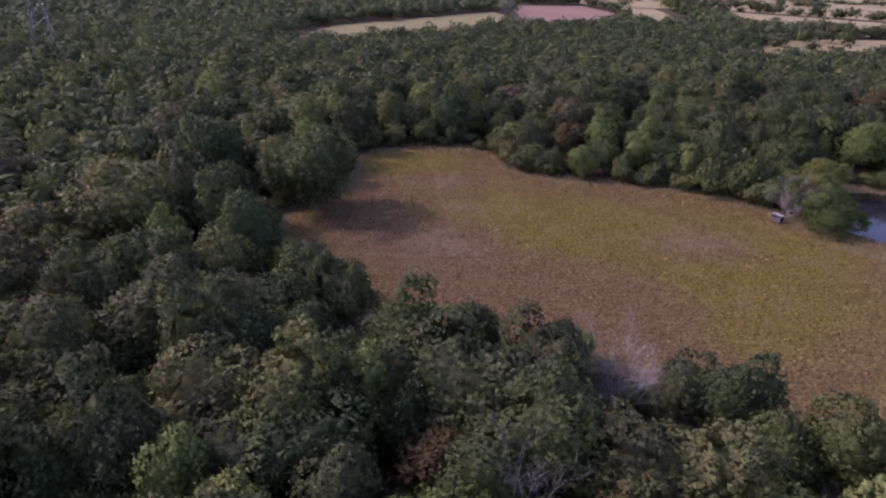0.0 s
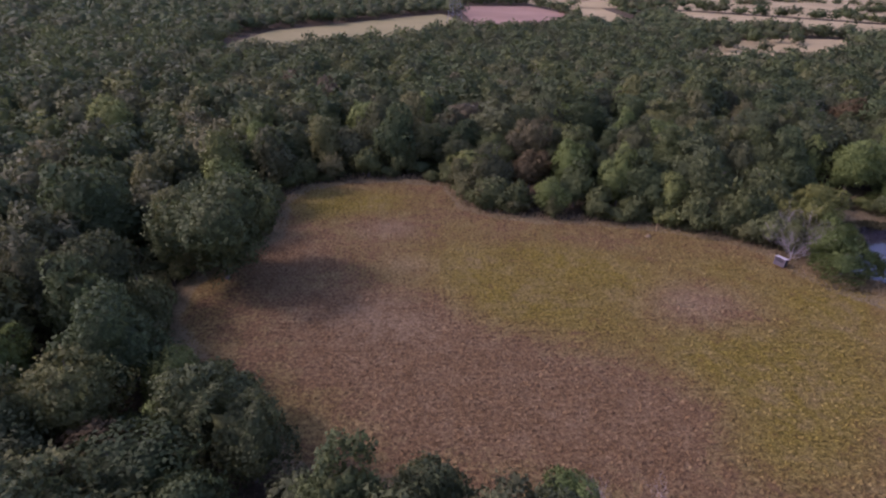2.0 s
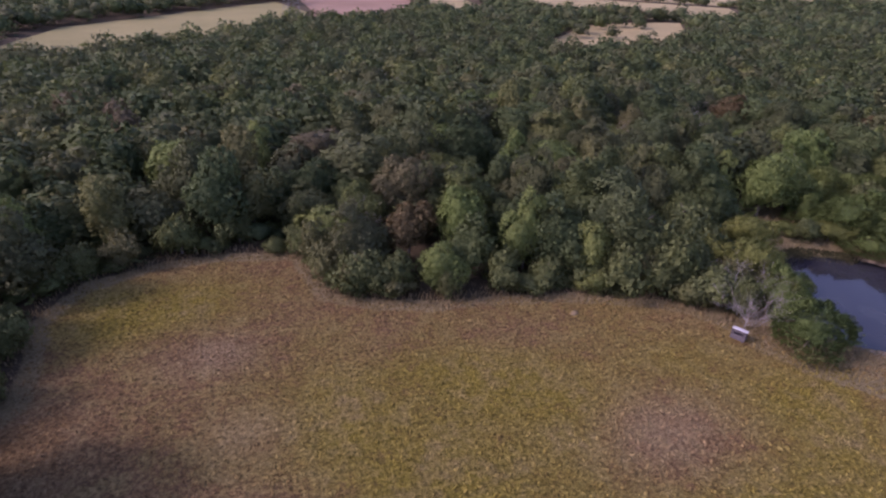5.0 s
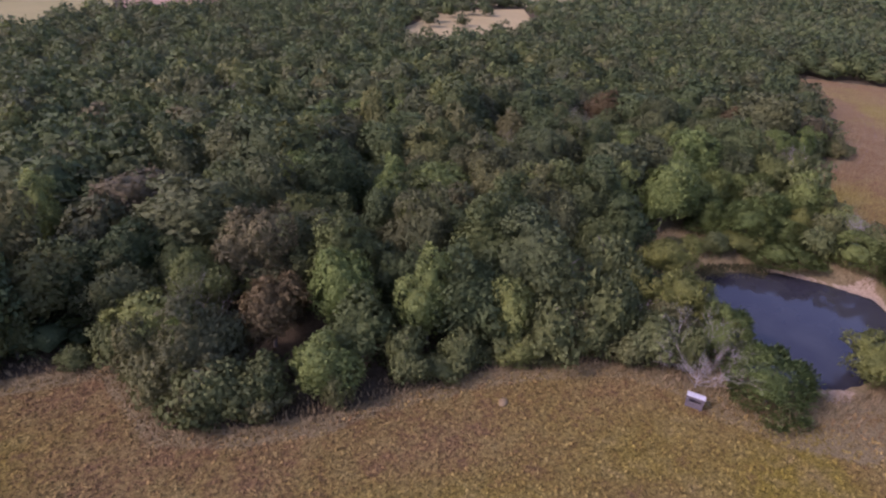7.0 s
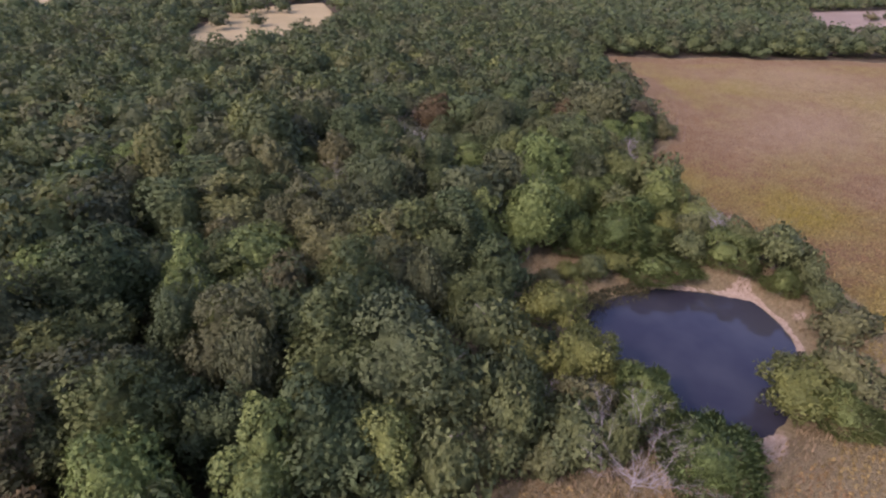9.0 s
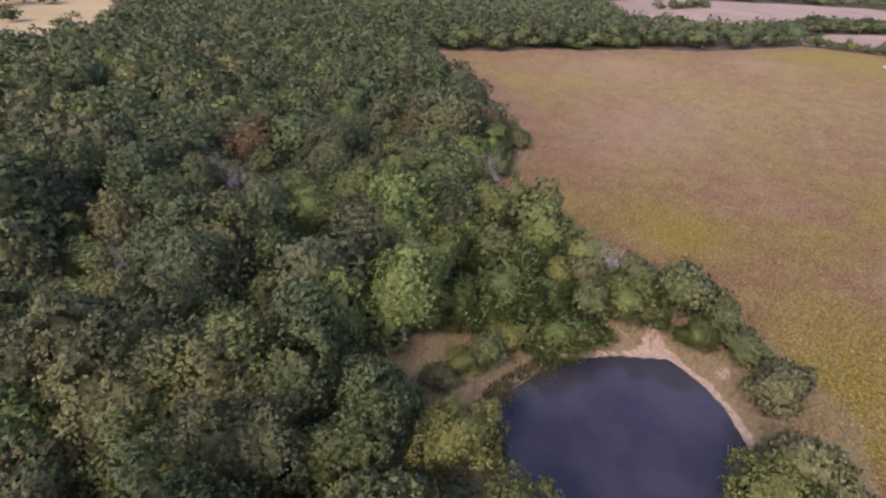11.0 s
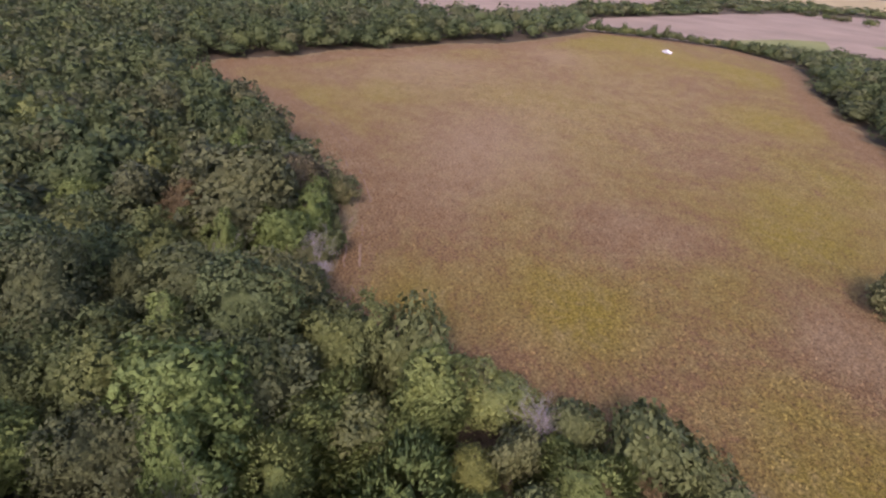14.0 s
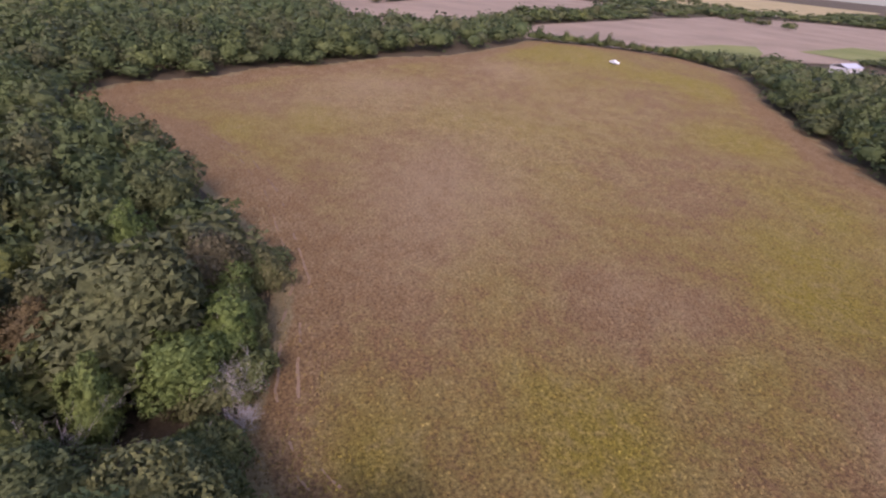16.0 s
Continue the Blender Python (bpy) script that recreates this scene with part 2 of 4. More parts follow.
def land(x, y):
    """The lie of the land without the pond's basin."""
    x, y = np.asarray(x, float), np.asarray(y, float)
    r = 3.2 * np.exp(-(((x - 345) / 85) ** 2 + ((y - 5) / 75) ** 2))
    r = r - 3.5 * step(130, 300, y) * (1 - step(180, 260, x))
    r = r + 0.35 * np.sin(x * 0.021 + 1) * np.sin(y * 0.017) * step(130, 260, np.hypot(x - 70, y - 80))
    return r


def terrain(x, y):
    x, y = np.asarray(x, float), np.asarray(y, float)
    d = edge_distance(x, y, POND)
    return land(x, y) - 1.2 * step(-4.5, 0, d) - 1.6 * step(0, 5, d)


def mesh_object(name, verts, faces, mat, parent=None, label="", attrs=None, smooth=False):
    me = bpy.data.meshes.new(name)
    me.from_pydata(verts, [], faces)
    if smooth:
        me.shade_smooth()
    me.materials.append(mat)
    for k, v in (attrs or {}).items():
        me.attributes.new(k, "FLOAT", "POINT").data.foreach_set("value", np.asarray(v, np.float32))
    me.update()
    ob = new(name, me)
    if parent:
        ob.parent = parent
    if label:
        ob["label"] = label
    return ob


def tri_mesh(name, v, f, mat, tint=None, more=None, normals=None):
    me = bpy.data.meshes.new(name)
    me.vertices.add(len(v))
    me.vertices.foreach_set("co", np.asarray(v, np.float32).ravel())
    me.loops.add(len(f) * 3)
    me.loops.foreach_set("vertex_index", np.asarray(f, np.int32).ravel())
    me.polygons.add(len(f))
    me.polygons.foreach_set("loop_start", np.arange(0, len(f) * 3, 3, dtype=np.int32))
    me.materials.append(mat)
    if tint is not None:
        me.attributes.new("tint", "FLOAT", "POINT").data.foreach_set("value", np.asarray(tint, np.float32))
    for k, v in (more or {}).items():
        me.attributes.new(k, "FLOAT", "POINT").data.foreach_set("value", np.asarray(v, np.float32))
    me.update(calc_edges=True)
    if normals is not None:
        me.shade_smooth()
        me.normals_split_custom_set_from_vertices(normals)
    return me


def part(name, bm, mat, parent=None, label=""):
    me = bpy.data.meshes.new(name)
    bm.to_mesh(me)
    bm.free()
    me.materials.append(mat)
    ob = new(name, me)
    if parent:
        ob.parent = parent
    if label:
        ob["label"] = label
    return ob


def spaced(*runs):
    v = [runs[0][0]]
    for a, b, n in runs:
        v += list(np.linspace(a, b, n + 1)[1:])
    return np.array(v)


def blotch(x, y, spots):
    return np.clip(sum(w * np.exp(-(((x - cx) / r) ** 2 + ((y - cy) / (r * 0.7)) ** 2)) for cx, cy, r, w in spots), -1, 1)


# where the crop is still yellow-green, and where it is thin and pale
YELLOW = [(-6, 109, 8, 0.8), (1, 112, 8, 0.8), (14, 88, 9, 1), (24, 88, 10, 1), (31, 82, 8, 0.9), (21, 77, 9, 1), (29, 72, 7, 0.7), (50, 86, 8, 0.4), (40, 66, 7, 0.9), (46, 60, 9, 1.1), (37, 53, 7, 1), (55, 68, 9, 0.9), (66, 77, 7, 0.5), (13, 99, 6, 0.3), (57, 76, 7, 0.8), (50, 96, 5, 0.3),
          (135, 86, 9, 1), (140, 91, 8, 0.6), (115, 67, 10, 1), (103, 68, 12, 1), (100, 68, 7, 1), (305, -15, 26, 1.2), (357, 22, 40, 1.2), (132, 107, 8, 0.7), (146, 69, 10, 0.6), (171, 38, 16, 0.9), (205, 132, 14, 0.9), (156, 48, 10, 0.9), (160, 92, 10, 0.5),
          (144, 62, 9, 0.6), (240, 10, 20, 0.8), (235, 118, 14, 0.8), (223, 136, 11, 0.7), (238, 72, 24, 0.7), (192, 20, 15, 0.8), (385, 25, 20, 1.2),
          (-13, 92, 9, -0.9), (0, 76, 10, -0.9), (7, 68, 9, -0.9), (18, 62, 9, -0.9), (27, 57, 8, -0.9), (41, 77, 6, -0.8), (2, 100, 5, -0.6), (36, 95, 6, -0.6), (156, 70, 12, -0.8), (198, 94, 20, -0.3), (130, 54, 11, -0.8), (168, 101, 14, -0.3), (8.7, 60, 8, -0.8)]
PALE = [(1.6, 75, 6, 1), (7, 88, 5, 0.8), (4, 100, 4, 0.9), (41, 77, 7, 0.7), (130, 54, 8, 1), (168, 101, 14, 0.3), (198, 94, 22, 0.4), (156, 70, 9, 0.5), (250, 120, 30, 0.4), (312, 56, 20, 0.8), (279, 107, 16, 0.6), (60, 94, 8, 0.5), (185, 90, 24, 0.5), (225, 75, 30, 0.5), (260, 40, 34, 0.4), (270, 95, 30, 0.5)]


def build_ground():
    xs = spaced((-4500, -600, 8), (-600, -150, 15), (-150, -30, 24), (-30, 66, 77), (66, 112, 80), (112, 135, 18), (135, 440, 90), (440, 1000, 18), (1000, 4500, 10))
    ys = spaced((-4500, -600, 8), (-600, -80, 18), (-80, 30, 36), (30, 74, 35), (74, 116, 72), (116, 130, 11), (130, 200, 35), (200, 600, 27), (600, 4500, 14))
    X, Y = np.meshgrid(xs, ys)
    X, Y = X.ravel(), Y.ravel()
    Z = terrain(X, Y)
    nx, ny = len(xs), len(ys)
    i = (np.arange(ny - 1)[:, None] * nx + np.arange(nx - 1)[None, :]).ravel()
    faces = np.stack([i, i + 1, i + nx + 1, i + nx], 1)
    f = edge_distance(X, Y, FIELD)
    p = edge_distance(X, Y, POND)
    k = edge_distance(X, Y, BANK)
    near_edge = f + 3.5 * step(150, 200, X) + 5.0 * step(165, 200, X) * (1 - step(230, 240, X)) * (Y > 112)
    # bare sand lies on the pond's eastern and southern shore
    shore = np.exp(-((p + 0.45) / (0.5 + 0.2 * np.sin(X * 0.9) * np.sin(Y * 0.8))) ** 2) * (step(84, 96, X) * step(-10, 6, X - Y + 8) + 0.8 * np.exp(-(((X - 73.5) / 3.5) ** 2 + ((Y - 80) / 2.5) ** 2)))
    spit = 0.9 * np.exp(-(((X - 74.6) / 3.4) ** 2 + ((Y - 79.3) / 1.1) ** 2)) + np.exp(-(((X - 101.8) / 1.5) ** 2 + ((Y - 88.2) / 2.0) ** 2)) + 0.75 * np.exp(-(((X - 104.2) / 1.5) ** 2 + ((Y - 88.4) / 0.95) ** 2)) + 0.7 * np.exp(-(((X - 99.9) / 1.2) ** 2 + ((Y - 81.2) / 1.1) ** 2))
    ob = mesh_object("ground", np.stack([X, Y, Z], 1).tolist(), faces.tolist(), M_GROUND, smooth=True, attrs={
        "field": step(-1.5, 1.5, near_edge), "grass": np.maximum(step(-9, -4, k), 0.75 * step(-1.5, 0.5, near_edge) * (1 - step(1, 3.5, near_edge))), "sand": np.clip(shore + spit, 0, 1), "yellow": blotch(X, Y, YELLOW) - 1.2 * (1 - step(2, 10, f)) * step(118, 130, X), "pale": blotch(X, Y, PALE)})
    tagged(ob, "gently rolling farmland with yellowing crop rows and leaf litter", "ground", kind="structure")


build_ground()


def build_crop():
    """Single leafy plants of the crop, where the camera passes nearest."""
    rng = np.random.default_rng(3)
    n = 330000
    x, y = rng.uniform(-20, 190, n), rng.uniform(30, 130, n)
    keep = edge_distance(x, y, FIELD) > 0.6
    keep &= rng.uniform(size=n) < np.clip(1.3 - np.hypot(x - 60, y - 85) / 105, 0, 1)
    keep &= edge_distance(x, y, BANK) < -0.5
    x, y = x[keep], y[keep]
    y = np.where(rng.uniform(size=len(x)) < 0.35, np.round(y / 0.9) * 0.9 + rng.normal(size=len(x)) * 0.1, y)
    z = terrain(x, y)
    a = rng.uniform(0, 2 * np.pi, len(x))
    s = rng.uniform(0.07, 0.19, len(x))
    h = rng.uniform(0.06, 0.26, len(x))
    c, d = np.cos(a), np.sin(a)
    p = np.stack([x, y, z], 1)
    zero = np.zeros_like(x)
    v = np.stack([p + np.stack([c * s, d * s, h * 0.4], 1), p + np.stack([-d * s * 0.7 - c * s * 0.6, c * s * 0.7 - d * s * 0.6, h * 0.3], 1), p + np.stack([d * s * 0.7 - c * s * 0.3, -c * s * 0.7, h], 1)], 1)
    n = len(x)
    ob = new("crop", tri_mesh("crop", v.reshape(-1, 3), np.arange(n * 3).reshape(-1, 3), M_CROP, more={"yellow": np.repeat(blotch(x, y, YELLOW), 3), "pale": np.repeat(blotch(x, y, PALE), 3)}))
    tagged(ob, "ripening yellow and brown crop plants", "crop", kind="stuff")


def build_tall_grass():
    """Dry grass along the wood's edge and round the pond."""
    rng = np.random.default_rng(9)
    n = 260000
    x, y = rng.uniform(-25, 200, n), rng.uniform(40, 140, n)
    f, k, p = edge_distance(x, y, FIELD), edge_distance(x, y, BANK), edge_distance(x, y, POND)
    keep = ((np.abs(f + 0.6) < rng.uniform(0.2, 2.6, n)) | ((k > -2) & (rng.uniform(size=n) < 0.45))) & (p < -1.3)
    keep &= rng.uniform(size=n) < np.clip(1.3 - np.hypot(x - 70, y - 95) / 110, 0.1, 1)
    x, y = x[keep], y[keep]
    z = terrain(x, y)
    a, h, s = rng.uniform(0, 6.28, len(x)), rng.uniform(0.25, 0.8, len(x)), rng.uniform(0.05, 0.14, len(x))
    lean = rng.normal(size=(2, len(x))) * 0.2
    v = np.stack([np.stack([x + np.cos(a) * s, y + np.sin(a) * s, z - 0.02], 1), np.stack([x - np.cos(a) * s, y - np.sin(a) * s, z - 0.02], 1), np.stack([x + lean[0], y + lean[1], z + h], 1)], 1)
    ob = new("tall_grass", tri_mesh("tall_grass", v.reshape(-1, 3), np.arange(len(x) * 3).reshape(-1, 3), M_GRASS))
    tagged(ob, "dry tan and olive grass along the field edge", "grass", kind="stuff")


def build_reeds():
    """Dark reeds and water weeds on the wood side of the pond."""
    rng = np.random.default_rng(19)
    n = 60000
    x, y = rng.uniform(66, 98, n), rng.uniform(84, 105, n)
    p = edge_distance(x, y, POND)
    keep = (p > -1.6) & (p < rng.uniform(-0.4, 2.0, n)) & (y > 92 + 0.25 * (x - 72)) & (np.sin(x * 1.1) + np.sin(y * 1.7 + x * 0.4) + rng.normal(size=n) > -0.7)
    x, y, p = x[keep], y[keep], p[keep]
    z = np.maximum(terrain(x, y), -1.2)
    a, h, s = rng.uniform(0, 6.28, len(x)), rng.uniform(0.08, 0.5, len(x)) * np.where(p > 0.6, 0.4, 1.0), rng.uniform(0.05, 0.13, len(x))
    lean = rng.normal(size=(2, len(x))) * 0.15
    v = np.stack([np.stack([x + np.cos(a) * s, y + np.sin(a) * s, z + 0.01], 1), np.stack([x - np.cos(a) * s, y - np.sin(a) * s, z + 0.01], 1), np.stack([x + lean[0], y + lean[1], z + h], 1)], 1)
    tagged(new("reeds", tri_mesh("reeds", v.reshape(-1, 3), np.arange(len(x) * 3).reshape(-1, 3), M_REED)), "dark olive reeds and water weeds on the pond shore", "reeds", kind="stuff")


build_tall_grass()
build_crop()
build_reeds()


def sheet(name, poly, mat, lift, label, category, level=None):
    bm = bmesh.new()
    vs = [bm.verts.new((x, y, 0)) for x, y in poly]
    bm.faces.new(vs)
    bmesh.ops.triangulate(bm, faces=bm.faces[:])
    for _ in range(0 if level is not None else 3):
        bmesh.ops.subdivide_edges(bm, edges=[e for e in bm.edges if e.calc_length() > 25], cuts=1, use_grid_fill=True)
        bmesh.ops.triangulate(bm, faces=bm.faces[:])
    for v in bm.verts:
        v.co.z = level if level is not None else float(terrain(v.co.x, v.co.y)) + lift
    bmesh.ops.recalc_face_normals(bm, faces=bm.faces[:])
    if sum(f.normal.z for f in bm.faces) < 0:
        bmesh.ops.reverse_faces(bm, faces=bm.faces[:])
    ob = part(name, bm, mat)
    return tagged(ob, label, category, kind="structure")


def rounded(poly, n=4):
    """The closed curve through poly's corners."""
    out = []
    m = len(poly)
    for i in range(m):
        p0, p1, p2, p3 = (Vector(poly[(i + k) % m]) for k in (-1, 0, 1, 2))
        for j in range(n):
            t = j / n
            v = 0.5 * (2 * p1 + (p2 - p0) * t + (2 * p0 - 5 * p1 + 4 * p2 - p3) * t * t + (3 * p1 - p0 - 3 * p2 + p3) * t ** 3)
            out.append((v.x, v.y))
    return out


sheet("water", rounded([(x + (x - 86) * 0.04, y + (y - 90) * 0.04) for x, y in POND]), M_WATER, 0, "dark still pond water reflecting the sky", "pond", level=-1.2)
def wheel_track(points, offset, width, seed):
    """One bare wheel rut beside the wood, a little uneven."""
    rnd = random.Random(seed)
    bm = bmesh.new()
    prev = None
    for i in range(len(points) - 1):
        a, b = Vector(points[i]), Vector(points[i + 1])
        n = Vector((-(b - a).y, (b - a).x)).normalized()
        steps = max(2, int((b - a).length / 1.2))
        for k in range(steps):
            c = a.lerp(b, k / steps) + n * (offset + rnd.uniform(-0.12, 0.12))
            w = width * rnd.uniform(0.5, 1.2) / 2
            if rnd.random() < 0.3:
                prev = None
                continue
            row = [bm.verts.new((c.x + n.x * s * w, c.y + n.y * s * w, float(terrain(c.x + n.x * s * w, c.y + n.y * s * w)) + 0.03)) for s in (-1, 1)]
            if prev:
                bm.faces.new((prev[0], row[0], row[1], prev[1]))
            prev = row
    bmesh.ops.recalc_face_normals(bm, faces=bm.faces[:])
    tagged(part("dirt_track", bm, M_RUT), "bare tan wheel rut along the wood's edge", "track", kind="structure")


M_RUT = far_field_material("bare_dry_soil", (0.175, 0.12, 0.076), (0.24, 0.168, 0.108))
TRACK = [(127, 106.5), (132, 110.3), (141.5, 113.2), (152.5, 114), (162, 113.8), (190, 121.3), (208, 129.3), (224, 142)]
wheel_track(TRACK, -0.2, 0.3, 1)
wheel_track(TRACK, 1.7, 0.24, 2)
FAR_LABELS = {"hay_a": M_OLIVE, "rust_b": M_RUST, "hay_c": M_HAY, "hay_d": M_HAY, "hay_e": M_HAY, "far_n": M_HAY, "field_f": M_PLOUGH, "field_g": M_PLOUGH, "far_e": M_HAY}
for key, mat in FAR_LABELS.items():
    sheet("far_field", OPEN[key], mat, 0.35, "distant dry " + ("rust-brown field" if mat is M_RUST else "pale hay field" if mat is M_HAY else "olive-yellow meadow" if mat is M_OLIVE else "pinkish stubble field"), "field")
sheet("far_field", [(408, -42), (432, -58), (482, -126), (494, -160), (455, -140), (418, -112)], M_GREEN, 0.6, "small green pasture behind a hedge", "field")
sheet("far_field", [(490, -190), (560, -290), (545, -330), (455, -215)], M_GREEN, 0.6, "strip of green pasture beside a lane", "field")


# ---- trees ----
def tube(verts, faces, pts, radii, sides=6):
    """A tapered limb along pts, appended to verts and faces."""
    base = len(verts)
    for i, (p, r) in enumerate(zip(pts, radii)):
        d = (pts[min(i + 1, len(pts) - 1)] - pts[max(i - 1, 0)]).normalized()
        u = d.orthogonal().normalized()
        w = d.cross(u)
        for k in range(sides):
            a = 2 * math.pi * k / sides
            verts.append(p + (u * math.cos(a) + w * math.sin(a)) * r)
    for i in range(len(pts) - 1):
        for k in range(sides):
            a, b = base + i * sides + k, base + i * sides + (k + 1) % sides
            faces.append((a, b, b + sides, a + sides))


def limbs(rnd, height, spread, girth, count=6, depth=1, sides=6):
    verts, faces = [], []
    top = Vector((rnd.uniform(-0.4, 0.4), rnd.uniform(-0.4, 0.4), height * 0.75))
    tube(verts, faces, [Vector((0, 0, -0.4)), Vector((0.1, 0, height * 0.3)), top], [girth, girth * 0.75, girth * 0.3], sides)
    def grow(start, heading, length, r, level):
        bend = Vector((rnd.uniform(-1, 1), rnd.uniform(-1, 1), rnd.uniform(-0.2, 0.7))) * length * 0.2
        mid = start + heading * length * 0.5 + bend
        end = start + heading * length + bend * 0.6
        tube(verts, faces, [start, mid, end], [r, r * 0.65, r * 0.15], 3 if level < depth - 1 else max(3, sides - 2))
        if level > 0:
            for _ in range(5):
                h = (heading + Vector((rnd.uniform(-1, 1), rnd.uniform(-1, 1), rnd.uniform(-0.3, 0.8))) * 0.75).normalized()
                s = start.lerp(mid, 1) if rnd.random() < 0.5 else mid.lerp(end, rnd.random() * 0.8)
                grow(s, h, length * rnd.uniform(0.4, 0.65), r * 0.5, level - 1)
    for i in range(count):
        a = 2 * math.pi * (i + rnd.uniform(-0.3, 0.3)) / count
        f = rnd.uniform(0.3, 0.95)
        h = Vector((math.cos(a) * spread, math.sin(a) * spread, height * rnd.uniform(0.25, 0.5))).normalized()
        grow(Vector((0, 0, height * 0.25 + height * 0.45 * f)) * 1.0, h, spread * rnd.uniform(0.7, 1.0), girth * 0.45, depth - 1)
    return [tuple(v) for v in verts], faces


def ball(level):
    """Vertices and triangles of a ball cut from an icosahedron."""
    g = (1 + 5 ** 0.5) / 2
    v = [Vector(p).normalized() for p in ((-1, g, 0), (1, g, 0), (-1, -g, 0), (1, -g, 0), (0, -1, g), (0, 1, g), (0, -1, -g), (0, 1, -g), (g, 0, -1), (g, 0, 1), (-g, 0, -1), (-g, 0, 1))]
    f = [(0, 11, 5), (0, 5, 1), (0, 1, 7), (0, 7, 10), (0, 10, 11), (1, 5, 9), (5, 11, 4), (11, 10, 2), (10, 7, 6), (7, 1, 8), (3, 9, 4), (3, 4, 2), (3, 2, 6), (3, 6, 8), (3, 8, 9), (4, 9, 5), (2, 4, 11), (6, 2, 10), (8, 6, 7), (9, 8, 1)]
    for _ in range(level):
        seen, out = {}, []
        def half(a, b):
            key = (min(a, b), max(a, b))
            if key not in seen:
                seen[key] = len(v)
                v.append((v[a] + v[b]).normalized())
            return seen[key]
        for a, b, c in f:
            p, q, r = half(a, b), half(b, c), half(c, a)
            out += [(a, p, r), (b, q, p), (c, r, q), (p, q, r)]
        f = out
    return np.array([tuple(p) for p in v]), np.array(f)


BALLS = [ball(k) for k in range(4)]


def swell(d, knots, width):
    """How far billows round the knots swell along the directions d, 0 to 1, and the nearest knot of each."""
    c = d @ knots.T
    near = c.argmax(1)
    ang = np.arccos(np.clip(c[np.arange(len(d)), near], -1, 1)) / width
    return np.sqrt(np.clip(1 - ang * ang, 0, 1)), near


def knots_on(rng, n):
    i = np.arange(n) + 0.5
    z = 1 - 1.75 * i / n
    a = i * 2.39996 + rng.uniform(0, 6)
    d = np.stack([np.sqrt(1 - z * z) * np.cos(a), np.sqrt(1 - z * z) * np.sin(a), z], 1) + rng.normal(size=(n, 3)) * 0.9 / math.sqrt(n)
    return d / np.linalg.norm(d, axis=1)[:, None]


def billowing_crown(rng, radius, low, high, leaves, size, droop, level, plumed=False):
    """A crown of billows on billows, its whole skin grown over with leaf sprays; plumed: pointed, with upswept feathery boughs."""
    ico, tri = BALLS[level]
    big, mid, fine = knots_on(rng, 11), knots_on(rng, 46), knots_on(rng, 230)
    reach, stand, puff = rng.uniform(0.0, 1.25, len(big)), rng.uniform(0.0, 1.0, len(mid)), rng.uniform(0.0, 1.0, len(fine))
    mid_h = low + (0.33 if plumed else 0.5) * (high - low)
    def skin(d):
        b, nb = swell(d, big, 0.72)
        m, nm = swell(d, mid, 0.34)
        k = (0.58 + 0.42 * b * reach[nb]) * (0.88 + 0.26 * m * stand[nm])
        up = np.where(d[:, 2] > 0, high - mid_h, mid_h - low)
        slim = 1 - 0.38 * np.clip(d[:, 2], 0, 1) ** 1.3 if plumed else 1.0
        return np.stack([d[:, 0] * radius * k * slim, d[:, 1] * radius * k * slim, mid_h + d[:, 2] * up * k], 1)
    v = skin(ico)
    fn = np.cross(v[tri[:, 1]] - v[tri[:, 0]], v[tri[:, 2]] - v[tri[:, 0]])
    vn = np.zeros_like(v)
    for j in range(3):
        np.add.at(vn, tri[:, j], fn)
    vn /= np.linalg.norm(vn, axis=1)[:, None] + 1e-9
    # leaf sprays over the skin, fewer on the underside
    area = np.linalg.norm(fn, axis=1) * np.where(ico[tri].mean(1)[:, 2] > -0.35, 1.0, 0.25)
    own = rng.choice(len(tri), leaves, p=area / area.sum())
    w = rng.dirichlet((1, 1, 1), leaves)
    d = (ico[tri[own]] * w[:, :, None]).sum(1)
    d /= np.linalg.norm(d, axis=1)[:, None]
    p = skin(d)
    n = (vn[tri[own]] * w[:, :, None]).sum(1)
    f, nf = swell(d, fine, 0.17)
    # sprays gather into tufts that stand out from the skin by more or less
    n = n + (d - fine[nf]) * 5.0
    n /= np.linalg.norm(n, axis=1)[:, None] + 1e-9
    p = p + d * (radius * (0.14 * f * puff[nf] - 0.04) + size * rng.normal(size=leaves) * 0.42 + radius * 0.15 * rng.uniform(size=leaves) ** 6)[:, None]
    face = n + rng.normal(size=n.shape) * 0.55
    face /= np.linalg.norm(face, axis=1)[:, None]
    u = np.cross(face, rng.normal(size=n.shape))
    u[:, 2] -= droop
    if plumed:
        u = d * np.array([0.7, 0.7, 0.2]) + np.array([0, 0, 0.75]) + rng.normal(size=n.shape) * 0.3
        face = np.cross(u, rng.normal(size=n.shape))
        face *= (np.sign((face * d).sum(1)) / np.linalg.norm(face, axis=1))[:, None]
    u /= np.linalg.norm(u, axis=1)[:, None] + 1e-9
    x = np.cross(face, u) * (0.5 if plumed else 1.0)
    s = size * rng.uniform(0.6, 1.35, (leaves, 1))
    q = np.stack([p - u * s * 0.8 - x * s * 0.55, p + u * s + face * s * 0.2, p - u * s * 0.5 + x * s * 0.75], 1)
    soft = n + rng.normal(size=n.shape) * 0.24
    soft /= np.linalg.norm(soft, axis=1)[:, None]
    # the inner foliage stays below the lowest skin round about
    heart = np.array([0, 0, mid_h])
    far_out = np.linalg.norm(v - heart, axis=1)
    full = np.linalg.norm(ico * np.stack([np.full(len(v), radius), np.full(len(v), radius), np.where(ico[:, 2] > 0, high - mid_h, mid_h - low)], 1), axis=1)
    share = far_out / full
